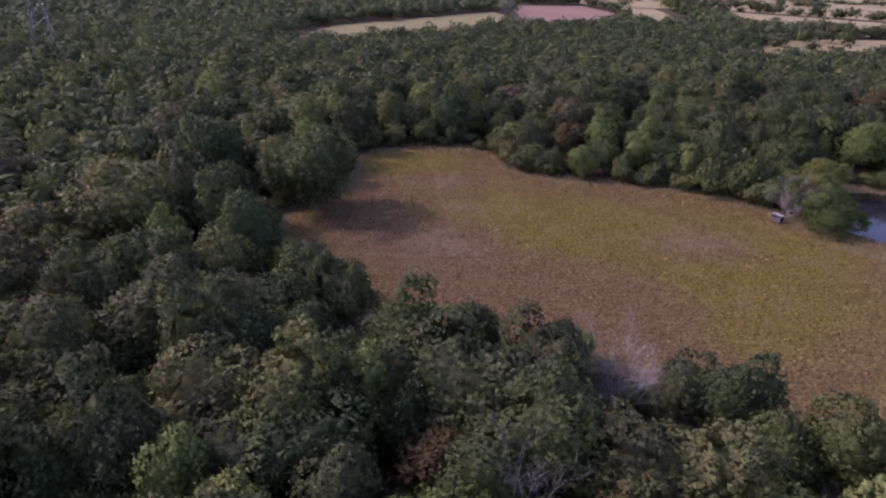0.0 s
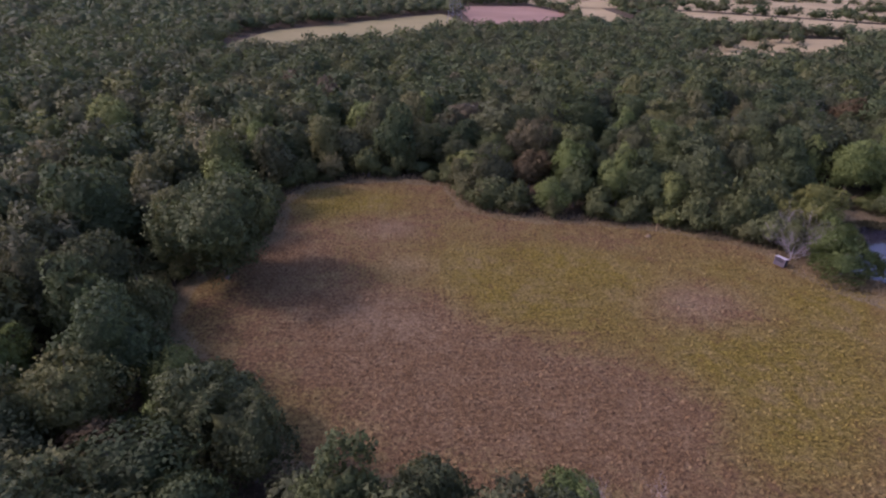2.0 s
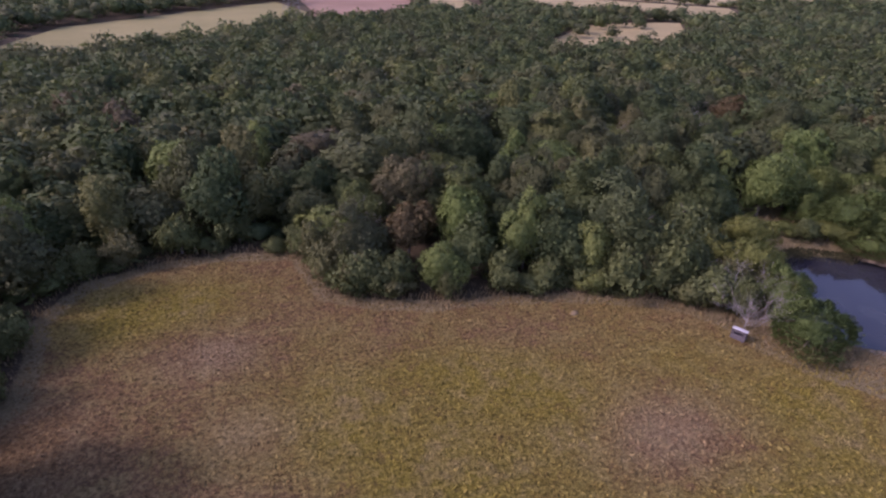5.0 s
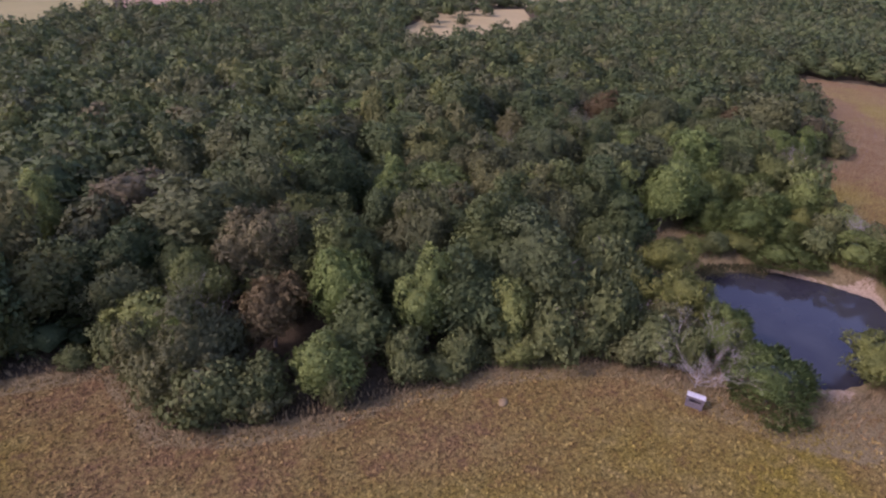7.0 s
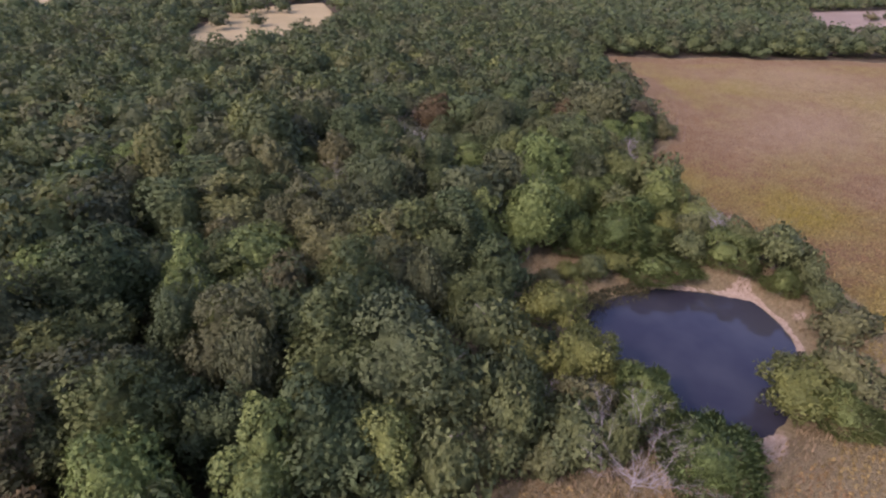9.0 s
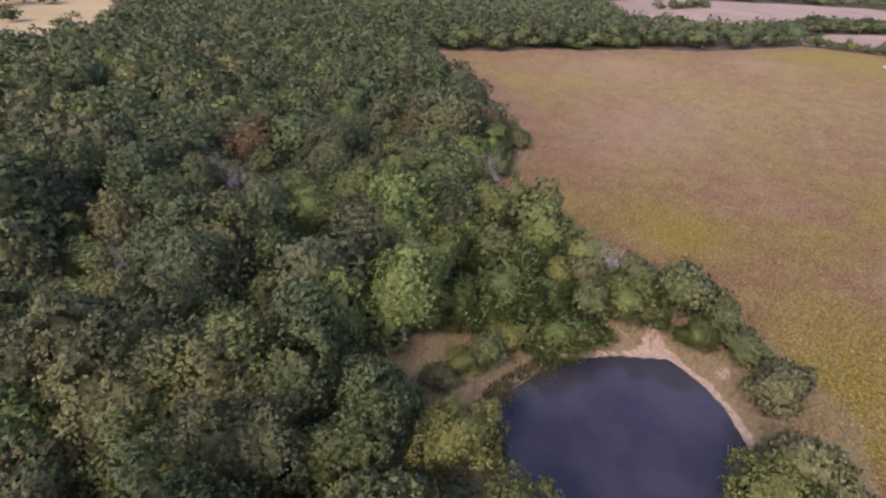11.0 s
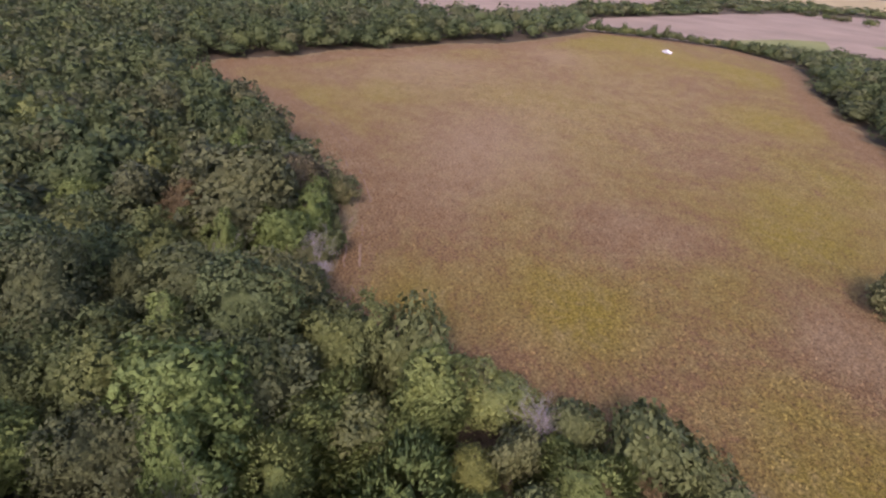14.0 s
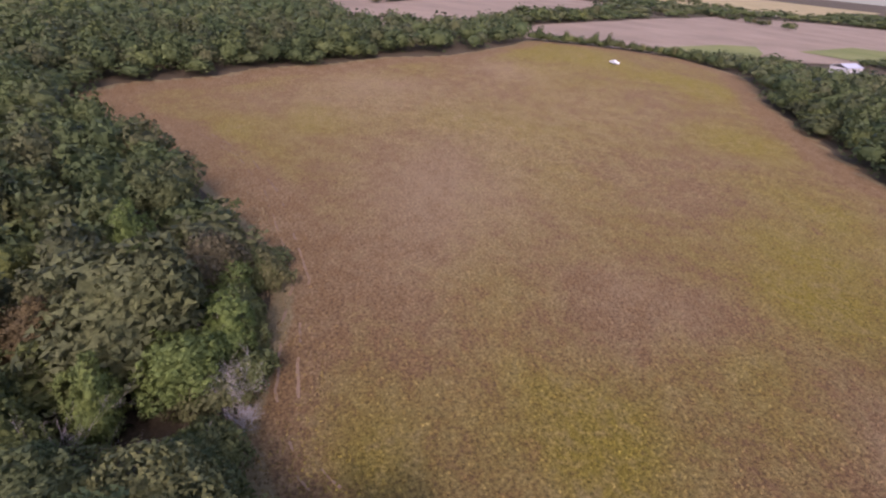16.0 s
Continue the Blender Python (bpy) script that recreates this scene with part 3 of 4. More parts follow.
    least = share.copy()
    for j, k in ((0, 1), (1, 2), (2, 0), (1, 0), (2, 1), (0, 2)):
        np.minimum.at(least, tri[:, j], share[tri[:, k]])
    inner = heart + (v - heart) * (least / share * rng.uniform(0.84, 0.95, len(v)) * (0.66 if plumed else 1.0))[:, None]
    return (np.concatenate([q.reshape(-1, 3), inner]), np.concatenate([np.arange(leaves * 3).reshape(-1, 3), leaves * 3 + tri]), np.concatenate([np.repeat(soft, 3, 0), vn]))


def crown_arrays(seed, radius, low, high, boughs, per, size, form="round", droop=0.0):
    """Vertices, triangles and normals of a crown."""
    level = 0 if boughs < 6 else 1 if boughs < 14 else 2
    return billowing_crown(np.random.default_rng(seed), radius, low, high, boughs * per, size, droop, level, form == "cone")


class Kind:
    """One sort of tree: a few grown shapes, set out again and again."""
    def __init__(self, name, label, category, group, mat, shapes, bark=None):
        self.name, self.label, self.category, self.group, self.mat, self.shapes, self.protos = name, label, category, group, mat, shapes, {}
        self.bark = bark or M_BARK

    def put(self, x, y, width, height, turn, shape=0, label=""):
        z = float(terrain(x, y))
        key = shape % len(self.shapes)
        sp = self.shapes[key]
        width *= 1.18 if sp["form"] == "cone" else 1.0
        oval = 1 + 0.12 * math.sin(x * 12.9 + y * 7.7)
        m = Matrix.Translation((x, y, z)) @ pose(0, 0, 0, 0, 0, turn) @ Matrix.Diagonal((width * oval / (2 * sp["radius"]), width / oval / (2 * sp["radius"]), height / sp["high"], 1))
        if key in self.protos:
            ob = copy_thing(self.protos[key], m)
        else:
            ob = new(self.name)
            rnd = random.Random(key * 7 + len(self.name))
            tv, tf = limbs(rnd, sp["high"] * (0.7 if sp["form"] == "cone" else 0.9), sp["radius"] * (0.25 if sp["form"] == "cone" else 0.5), 0.2, 5, 1, 6)
            mesh_object("trunk", tv, tf, self.bark, ob)
            v, f, soft = crown_arrays(**sp)
            cr = new("crown", tri_mesh(self.name + "_crown", v, f, self.mat, normals=soft))
            cr.parent = ob
            tagged(ob, self.label, self.category, self.group)
            ob.matrix_basis = m
            self.protos[key] = ob
        if label:
            ob["label"] = label
        return ob


def rounds(n, radius, low, high, boughs, per, size, seed, form="round", droop=0.0):
    rnd = random.Random(seed)
    return [dict(seed=seed * 100 + i, radius=radius, low=low * rnd.uniform(0.6, 1.2), high=high, boughs=boughs, per=per, size=size, form=form, droop=droop) for i in range(n)]


OAK_TREE = Kind("oak_tree", "dark green oak with a dense rounded crown in the woods", "tree", "trees of the woods", M_OAK, rounds(7, 4.2, -0.8, 10, 130, 18, 0.29, 1))
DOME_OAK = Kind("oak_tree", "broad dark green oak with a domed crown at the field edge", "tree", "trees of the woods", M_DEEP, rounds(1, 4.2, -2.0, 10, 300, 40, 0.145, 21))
NEAR_OAK = Kind("oak_tree", OAK_TREE.label, "tree", "trees of the woods", M_OAK, rounds(6, 4.2, -1.0, 10, 150, 40, 0.175, 2))
ELM = Kind("elm_tree", "light green elm with an open leafy crown at the wood's edge", "tree", "light green trees", M_ELM, rounds(4, 3.6, -1.3, 10, 120, 42, 0.18, 3))
CEDAR = Kind("cedar_tree", "green bushy cedar with feathery upswept boughs", "tree", "cedars round the pond", M_CEDAR, rounds(4, 3.2, -0.3, 7, 120, 110, 0.15, 4, "cone"))
WILLOW = Kind("willow_tree", "yellow-green willow leaning over the pond bank", "tree", "willows on the bank", M_WILLOW, rounds(4, 3.2, 0.2, 6, 120, 48, 0.13, 5, "round", 0.9))
BROWN = Kind("withered_tree", "reddish brown tree with withering leaves", "tree", "withered trees", M_BROWN, rounds(3, 3.2, 0.4, 8, 120, 30, 0.18, 6))
SHRUB = Kind("shrub", "low olive and brown shrub at the field edge", "shrub", "shrubs along the field edge", M_SHRUB, rounds(5, 2.2, -0.3, 3, 54, 30, 0.15, 7))
HEDGE = Kind("hedge_tree", "dark green rounded tree in a distant hedgerow", "tree", "hedgerow trees", M_OAK, rounds(3, 4.0, 0.1, 7, 36, 12, 0.38, 8))


def bare_tree(x, y, height, spread, seed, name="dead_tree", label="bare grey dead tree with many thin forked branches", fine=False):
    rnd = random.Random(seed)
    ob = new(name)
    verts, faces = [], []
    def fork(start, heading, length, r, level):
        bend = Vector((rnd.uniform(-1, 1), rnd.uniform(-1, 1), rnd.uniform(-0.4, 0.6))) * length * 0.26
        mid, end = start + heading * length * 0.5 + bend, start + heading * length + bend * 0.3
        tube(verts, faces, [start, mid, end], [r, r * 0.7, r * 0.25], 4 if level > 1 else 3)
        if level:
            for k in range(5 if fine else 4):
                h = (heading + Vector((rnd.uniform(-1, 1), rnd.uniform(-1, 1), rnd.uniform(-0.5, 0.6))) * 0.8).normalized()
                fork(mid.lerp(end, rnd.uniform(-0.3, 1)), h, length * rnd.uniform(0.35, 0.6), r * 0.5, level - 1)
    tube(verts, faces, [Vector((0, 0, -0.3)), Vector((0.1, 0.05, height * 0.16)), Vector((0.15, 0.1, height * 0.3))], [0.075, 0.06, 0.035], 7)
    n = 15
    for k in range(n):
        a = 2 * math.pi * (k + rnd.uniform(-0.3, 0.3)) / n
        out = rnd.uniform(0.35, 1.1)
        end = Vector((math.cos(a) * spread * out, math.sin(a) * spread * out, height * rnd.uniform(0.45, 1.0)))
        base = Vector((0.06, 0.03, height * rnd.uniform(0.03, 0.2)))
        fork(base, (end - base).normalized(), (end - base).length * 0.8, 0.024 if fine else 0.018, 3 if fine or k % 3 == 0 else 2)
    mesh_object("trunk", [tuple(v) for v in verts], faces, M_DEAD, ob)
    ob.matrix_basis = Matrix.Translation((x, y, float(terrain(x, y))))
    return tagged(ob, label, "tree", "dead trees")


# trees that stand out, one by one: kind, x, y, crown width, height, shape
PLACED = [
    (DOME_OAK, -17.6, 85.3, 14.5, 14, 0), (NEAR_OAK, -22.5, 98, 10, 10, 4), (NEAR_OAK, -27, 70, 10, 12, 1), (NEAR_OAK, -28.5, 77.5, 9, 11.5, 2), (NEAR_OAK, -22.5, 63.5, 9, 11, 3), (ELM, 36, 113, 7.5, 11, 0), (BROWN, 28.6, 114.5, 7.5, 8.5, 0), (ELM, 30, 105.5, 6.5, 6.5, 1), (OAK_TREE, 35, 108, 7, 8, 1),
    (SHRUB, 20.5, 108, 7, 6, 0), (SHRUB, 24.5, 107, 6, 5.5, 1), (ELM, 42.3, 107.3, 6.2, 10.4, 2), (ELM, 49.8, 103.5, 6, 8.5, 3), (ELM, 48.5, 99.8, 5, 4.8, 1),
    (SHRUB, 43, 102.5, 5, 4, 2), (SHRUB, 54, 99.5, 5, 4.5, 3), (SHRUB, 58.5, 97.5, 5, 4.5, 1), (SHRUB, 62, 99, 6, 4.6, 2), (SHRUB, 56.5, 103, 6, 5, 0),
    (WILLOW, 76.5, 103, 7.5, 6.2, 0), (WILLOW, 71, 97, 8, 6.4, 1), (WILLOW, 67, 101.5, 7, 6, 2), (WILLOW, 72.5, 92.5, 5, 4.5, 0), (CEDAR, 69.4, 90.6, 6.6, 6.4, 0), (CEDAR, 65.8, 83, 9, 6.2, 1),
    (WILLOW, 82.5, 79, 7.5, 4.8, 1), (CEDAR, 81, 75.3, 6.5, 4, 2), (SHRUB, 86, 76.5, 4, 3, 0), (SHRUB, 109.5, 86, 7, 4, 1), (SHRUB, 103.7, 79.8, 5.5, 2.5, 2), (CEDAR, 103.4, 84, 5.4, 3.8, 3), (SHRUB, 97, 76.8, 4.4, 2.2, 0), (SHRUB, 107, 82.5, 5, 3, 3),
    (OAK_TREE, 87.7, 122, 12, 12, 2), (OAK_TREE, 94, 120.5, 9, 11.5, 3), (ELM, 89.5, 113.2, 9, 10.5, 0), (OAK_TREE, 80, 118.5, 8, 9.5, 3), (ELM, 84, 117.5, 7, 9, 2), (ELM, 102, 119.5, 8, 9.6, 2), (CEDAR, 95.7, 109, 5.4, 6, 0), (CEDAR, 101.7, 106, 7.8, 7.4, 1),
    (CEDAR, 97.8, 98.9, 8.6, 5.6, 2), (CEDAR, 105.9, 92, 6.6, 5.6, 0), (WILLOW, 105.5, 100.2, 4.8, 5.6, 3), (ELM, 114.8, 98.2, 9.5, 8, 1), (ELM, 112.6, 104, 9.5, 8.2, 2), (CEDAR, 104, 114, 6, 8.4, 0),
    (ELM, 147.5, 121.5, 10, 8.6, 1), (ELM, 139.5, 123, 8.4, 7.5, 0), (ELM, 134.5, 127.5, 7, 8, 2), (OAK_TREE, 157, 123.5, 8, 8.5, 4), (SHRUB, 141.5, 117.5, 4.5, 2.4, 1), (ELM, 144.6, 119.8, 8.6, 7.4, 2), (ELM, 103.7, 132, 9, 10.5, 3), (BROWN, 142.5, 135, 8, 9, 1),
    (CEDAR, 108.3, 114.5, 6, 7, 1), (WILLOW, 93.8, 102.9, 5.5, 3.2, 2), (CEDAR, 112, 111.5, 6.5, 7, 0), (SHRUB, 118, 106, 7.5, 5.5, 3), (CEDAR, 110, 106, 6, 6.5, 1), (CEDAR, 102, 101.5, 5.5, 5, 0),
    (SHRUB, 91, 104.6, 4.5, 2.4, 2), (WILLOW, 88, 106.2, 3.6, 2.4, 0), (SHRUB, 85.2, 107.5, 4, 2.2, 4), (SHRUB, 112.3, 91, 5, 3.6, 2), (SHRUB, 110, 109, 5, 3.5, 1), (SHRUB, 123, 112, 4, 3, 0), (SHRUB, 108, 97, 4.5, 3.5, 3), (SHRUB, 103, 96, 4, 3, 1),
    (ELM, 154.6, 121.5, 8.5, 7.4, 3), (ELM, 159, 133, 7.5, 9.5, 2), (OAK_TREE, 174.5, 133, 9, 9.5, 5), (SHRUB, 131, 117.5, 4, 3, 2), (ELM, 132.5, 120.5, 5, 5.5, 1), (SHRUB, 127, 117, 5, 3.4, 1),
    (SHRUB, 68.3, 107.5, 5, 3.6, 1), (SHRUB, 64, 98.5, 5, 3.4, 2), (SHRUB, 60.6, 101, 5, 4, 3), (SHRUB, 52.5, 99.8, 5, 3.6, 0), (SHRUB, 55.5, 97.4, 4, 3, 1), (SHRUB, 67.5, 103, 5, 3.5, 2), (SHRUB, 62, 93.5, 4.5, 2.8, 0), (SHRUB, 66, 94, 4, 3, 3),
    (BROWN, 63, 107, 6, 6, 2), (SHRUB, 66, 105, 5, 4.5, 0), (SHRUB, 138, 44.5, 5, 3.2, 1), (SHRUB, 141.5, 42, 4.5, 3, 3),
    (BROWN, 0.8, 31.5, 7, 8.5, 2), (NEAR_OAK, 27, 36.5, 7, 8.5, 1), (NEAR_OAK, 32.5, 31, 7.5, 8.5, 3), (NEAR_OAK, 37.5, 25.5, 8, 9, 2), (NEAR_OAK, 24, 39.5, 6, 7.5, 4), (NEAR_OAK, 5, 46, 7.5, 9, 5), (NEAR_OAK, -8.5, 52.5, 7, 8.6, 2), (NEAR_OAK, 12, 43, 6.5, 8.6, 0), (ELM, 15.3, 47, 6, 7.5, 1), (ELM, -48, 135, 9, 11, 0), (ELM, -31, 61, 7.5, 9.5, 2), (ELM, -17, 61.5, 6.5, 8, 3), (ELM, -17.2, 26.4, 6, 9.5, 0), (ELM, -23, 24.4, 6.5, 9.5, 1),
]
BARE = [(61.6, 87.9, 5.6, 4.4, 1), (18.2, 40.2, 8.6, 3.6, 2), (7.4, 27.3, 10.5, 3, 3), (138.6, 118.6, 4.8, 2.8, 4), (145, 121.6, 6.2, 3, 14), (129.5, 122.6, 4.5, 2, 15), (136.2, 116.8, 2.6, 1.5, 16), (63.5, 97.6, 3.6, 2.2, 17), (57.4, 97.6, 3, 1.8, 18), (111.8, 94.4, 4.6, 2.0, 5), (23.3, 120.5, 7.6, 2.6, 6), (50, 199.5, 9, 4, 7),
        (107, 146.5, 9.5, 3, 8), (129.2, 127.6, 8, 3.4, 9), (99, 118, 8.5, 2.5, 10), (125.5, 175, 9, 3.5, 11), (82, 142, 8.5, 2.5, 12)]
for kind, x, y, w, h, shape in PLACED:
    kind.put(x, y, w, h, (x * 37 + y * 91) % 360, shape)
for x, y, h, sp, seed in BARE:
    bare_tree(x, y, h, sp, seed, fine=seed in (1, 2, 4, 5, 16))


def path_distance(x, y):
    """How far a spot lies from the line along which the near woods are grown in detail."""
    line = [(-1, 0), (2, 40), (13, 68), (35, 90), (60, 103), (98, 108)]
    d = np.full(np.shape(x), 1e9)
    for (x0, y0), (x1, y1) in zip(line, line[1:]):
        vx, vy = x1 - x0, y1 - y0
        u = np.clip(((x - x0) * vx + (y - y0) * vy) / (vx * vx + vy * vy), 0, 1)
        d = np.minimum(d, np.hypot(x - x0 - u * vx, y - y0 - u * vy))
    return d


def scatter(x0, x1, y0, y1, gap, seed, margin=2.0, near=0.0, far=1e9):
    """Uneven tree sites on a jittered grid, outside every open field, by distance from the near woods' line."""
    rng = np.random.default_rng(seed)
    gx, gy = np.meshgrid(np.arange(x0, x1, gap), np.arange(y0, y1, gap * 0.87))
    gx[1::2] += gap / 2
    px = (gx + rng.uniform(-0.36, 0.36, gx.shape) * gap).ravel()
    py = (gy + rng.uniform(-0.36, 0.36, gy.shape) * gap).ravel()
    d = path_distance(px, py)
    ok = (d >= near) & (d < far) & inside(px, py, GROWN)
    for poly, m in [(FIELD, margin), (BANK, 1.0)] + [(p, 3.0) for p in OPEN.values()]:
        ok &= edge_distance(px, py, poly) < -m - (6.0 * step(165, 200, px) * (1 - step(230, 240, px)) * (py > 112) if poly is FIELD else 0)
    for _, x, y, w, _, _ in PLACED:
        ok &= np.hypot(px - x, py - y) > w * 0.42 + 1.0
    for x, y, r in ((17.5, 35.5, 4.6), (7, 23.5, 3.4)):
        ok &= np.hypot(px - x, py - y) > r
    for x, y, _, w, _ in BARE:
        ok &= np.hypot(px - x, py - y) > w * 0.75
    return px[ok], py[ok], rng


def woodland(name, sites, rng, shapes, label, category="woods", hues=1.0):
    """Woods that nobody could count, as one mesh; hues below 1 leaves out the lightest leaf tints."""
    vs, fs, ns, tints, base = [], [], [], [], 0
    for x, y, w, h in sites:
        v, f, soft = shapes[int(rng.integers(0, len(shapes)))]
        a = rng.uniform(0, 2 * np.pi)
        c, s = math.cos(a), math.sin(a)
        vs.append(np.stack([(v[:, 0] * c - v[:, 1] * s) * w / 8.4 + x, (v[:, 0] * s + v[:, 1] * c) * w / 8.4 + y, v[:, 2] * h / 10 + float(land(x, y)) - 0.3], 1))
        ns.append(np.stack([soft[:, 0] * c - soft[:, 1] * s, soft[:, 0] * s + soft[:, 1] * c, soft[:, 2]], 1))
        fs.append(f + base)
        tints.append(np.full(len(v), rng.uniform() * hues))
        base += len(v)
    tagged(new(name, tri_mesh(name, np.concatenate(vs), np.concatenate(fs), M_FAR, np.concatenate(tints), normals=np.concatenate(ns))), label, category, kind="stuff")


def low_edge(x, y):
    """Trees stay lower towards the great field."""
    return 0.55 + 0.45 * float(step(3, 17, -edge_distance(np.array(x), np.array(y), FIELD)))


def grow(n, seed, *shape):
    return [crown_arrays(seed + i, 4.2, *shape) for i in range(n)]


px, py, rng = scatter(-80, 180, -30, 200, 6.2, 11, 3.2, 0, 66)
order = np.argsort(path_distance(px, py))
beyond, oaks = [], 0
for x, y in zip(px[order], py[order]):
    w, h, u = rng.uniform(7.0, 11.5), rng.uniform(7.4, 11.4), rng.uniform()
    edge = max(float(edge_distance(np.array(x), np.array(y), FIELD)), float(edge_distance(np.array(x), np.array(y), BANK)))
    if edge > -5:
        w, h = w * 0.85, h * 0.82
    kind = ELM if u < 0.13 else BROWN if u < 0.142 else CEDAR if u < 0.19 and edge > -12 else OAK_TREE
    if y <= 5:
        beyond.append((x, y, w, h))
        continue
    if kind is CEDAR:
        w, h = 5.5, 6.5
    if kind is OAK_TREE:
        oaks += 1
        if oaks > 300:
            beyond.append((x, y, w, h * low_edge(x, y)))
            continue
    if kind is OAK_TREE and oaks <= 170:
        kind = NEAR_OAK
    kind.put(x, y, w, h, rng.uniform(0, 360), int(rng.integers(0, 60)))
woodland("woodland", beyond, rng, grow(6, 800, -0.5, 10, 48, 16, 0.44), "dark green broadleaf woods behind the field edge")
px, py, rng = scatter(-170, 260, -60, 300, 6.5, 12, 4.0, 66, 120)
woodland("woodland", [(x, y, rng.uniform(7.4, 11.2), rng.uniform(7.6, 11.4) * low_edge(x, y)) for x, y in zip(px, py)], rng, grow(6, 850, 0.2, 10, 30, 15, 0.48), "dull green broadleaf woods seen from above")
px, py, rng = scatter(-260, 480, -90, 420, 7.0, 13, 4.5, 120, 240)
# farther woods lack the lightest tints: cloud shade put into the leaf colour
woodland("woodland", [(x, y, rng.uniform(8.4, 12.5), rng.uniform(8, 11.5) * low_edge(x, y)) for x, y in zip(px, py)], rng, grow(6, 900, 0.1, 10, 13, 18, 0.6), "dull green broadleaf woods further off", hues=0.85)
px, py, rng = scatter(-450, 760, -400, 760, 9.5, 14, 5.0, 240, 400)
woodland("far_woodland", [(x, y, rng.uniform(10, 14), rng.uniform(7, 12) * (0.6 if x > 340 and -260 < y < -50 else 1)) for x, y in zip(px, py)], rng, grow(6, 950, 0.2, 10, 11, 8, 0.72), "distant dark green woods", hues=0.8)
px, py, rng = scatter(-450, 760, -400, 760, 12.0, 16, 6.0, 400, 640)
woodland("far_woodland", [(x, y, rng.uniform(12, 17), rng.uniform(7, 12) * (0.6 if x > 340 and -260 < y < -50 else 1)) for x, y in zip(px, py)], rng, grow(6, 960, 0.2, 10, 5, 12, 1.0), "distant dark green woods", hues=0.8)
px, py, rng = scatter(-500, 1700, -1300, 1300, 30.0, 15, 3.0, 640, 1700)
woodland("far_woodland", [(x, y, rng.uniform(30, 44), rng.uniform(8, 12)) for x, y in zip(px, py)], rng, grow(4, 980, 0.1, 10, 5, 8, 1.0), "woods along the horizon", hues=0.8)
# brush between the trunks
px, py, rng = scatter(-60, 190, 5, 170, 4.3, 17, 1.4, 0, 62)
woodland("undergrowth", [(x, y, rng.uniform(4.4, 7), rng.uniform(2.6, 6.0) * low_edge(x, y)) for x, y in zip(px, py)], rng, grow(5, 970, 0.0, 10, 13, 11, 0.46), "dull green and brown brush between the trees", "brush")
# low growth in front of the trees at the field's edge
rng = np.random.default_rng(5)
line = FIELD[:36]
for (x0, y0), (x1, y1) in zip(line, line[1:]):
    L = math.hypot(x1 - x0, y1 - y0)
    for k in range(int(L / 1.5)):
        t = rng.uniform()
        x, y = x0 + (x1 - x0) * t - (y1 - y0) / L * -1.2 * 0, y0 + (y1 - y0) * t
        nx, ny = -(y1 - y0) / L, (x1 - x0) / L
        s = rng.uniform(0.8, 3.4)
        x, y = x + nx * s, y + ny * s
        if inside(np.array(x), np.array(y), FIELD) or edge_distance(np.array(x), np.array(y), POND) > -2.5 or rng.uniform() < 0.3 or (x > 63.5 and x < 122 and y < 100) or x > 166:
            continue
        SHRUB.put(x, y, rng.uniform(2.4, 4.8), rng.uniform(1.2, 3.6), rng.uniform(0, 360), int(rng.integers(0, 60)))


rng = np.random.default_rng(31)
rows = [[(292, 366), (240, 402), (205, 432)], [(160, 316), (215, 362), (290, 366)], [(78, 366), (128, 404), (158, 500), (146, 576)], [(240, 545), (330, 515), (430, 465)], [(200, 640), (330, 610), (420, 650)], [(260, 760), (420, 720), (640, 700)],
        [(430, 560), (560, 640), (700, 640)], [(120, 830), (300, 900), (420, 880)], [(500, 860), (800, 820), (1000, 900)], [(300, 1050), (700, 1100)], [(640, 520), (900, 700)],
        [(455, 40), (520, 5), (640, -100)], [(700, -330), (900, -300), (1000, -340)], [(530, -15), (600, -75), (720, -130)], [(1050, -500), (1300, -420)], [(560, 100), (640, 60)], [(900, -620), (1200, -760)]]
sites = [(203, 317, 8, 7), (186, 322, 9, 8), (196, 335, 10, 8.5), (214, 344, 10, 9), (228, 347, 11, 9), (243, 352, 9, 8), (236, 338, 9, 8)]
for row in rows:
    for (x0, y0), (x1, y1) in zip(row, row[1:]):
        n = int(math.hypot(x1 - x0, y1 - y0) / 7)
        sites += [(x0 + (x1 - x0) * k / n + rng.uniform(-3, 3), y0 + (y1 - y0) * k / n + rng.uniform(-3, 3), rng.uniform(7, 13), rng.uniform(4, 9)) for k in range(n) if rng.uniform() < 0.85]
woodland("far_hedge", sites, rng, grow(6, 930, 0.0, 10, 11, 9, 1.0), "dark hedgerows and field trees in the distance")
# hedge of separate trees beyond the great field
rng = np.random.default_rng(21)
for (x0, y0), (x1, y1) in zip([(405, 24), (399, -24), (389, -50)], [(399, -24), (389, -50), (360, -60)]):
    n = int(math.hypot(x1 - x0, y1 - y0) / 2.5)
    for k in range(n):
        t = (k + rng.uniform(0.1, 0.9)) / n
        HEDGE.put(x0 + (x1 - x0) * t + rng.uniform(2, 5), y0 + (y1 - y0) * t, rng.uniform(5.5, 8.5), rng.uniform(4, 7.5), rng.uniform(0, 360), k)


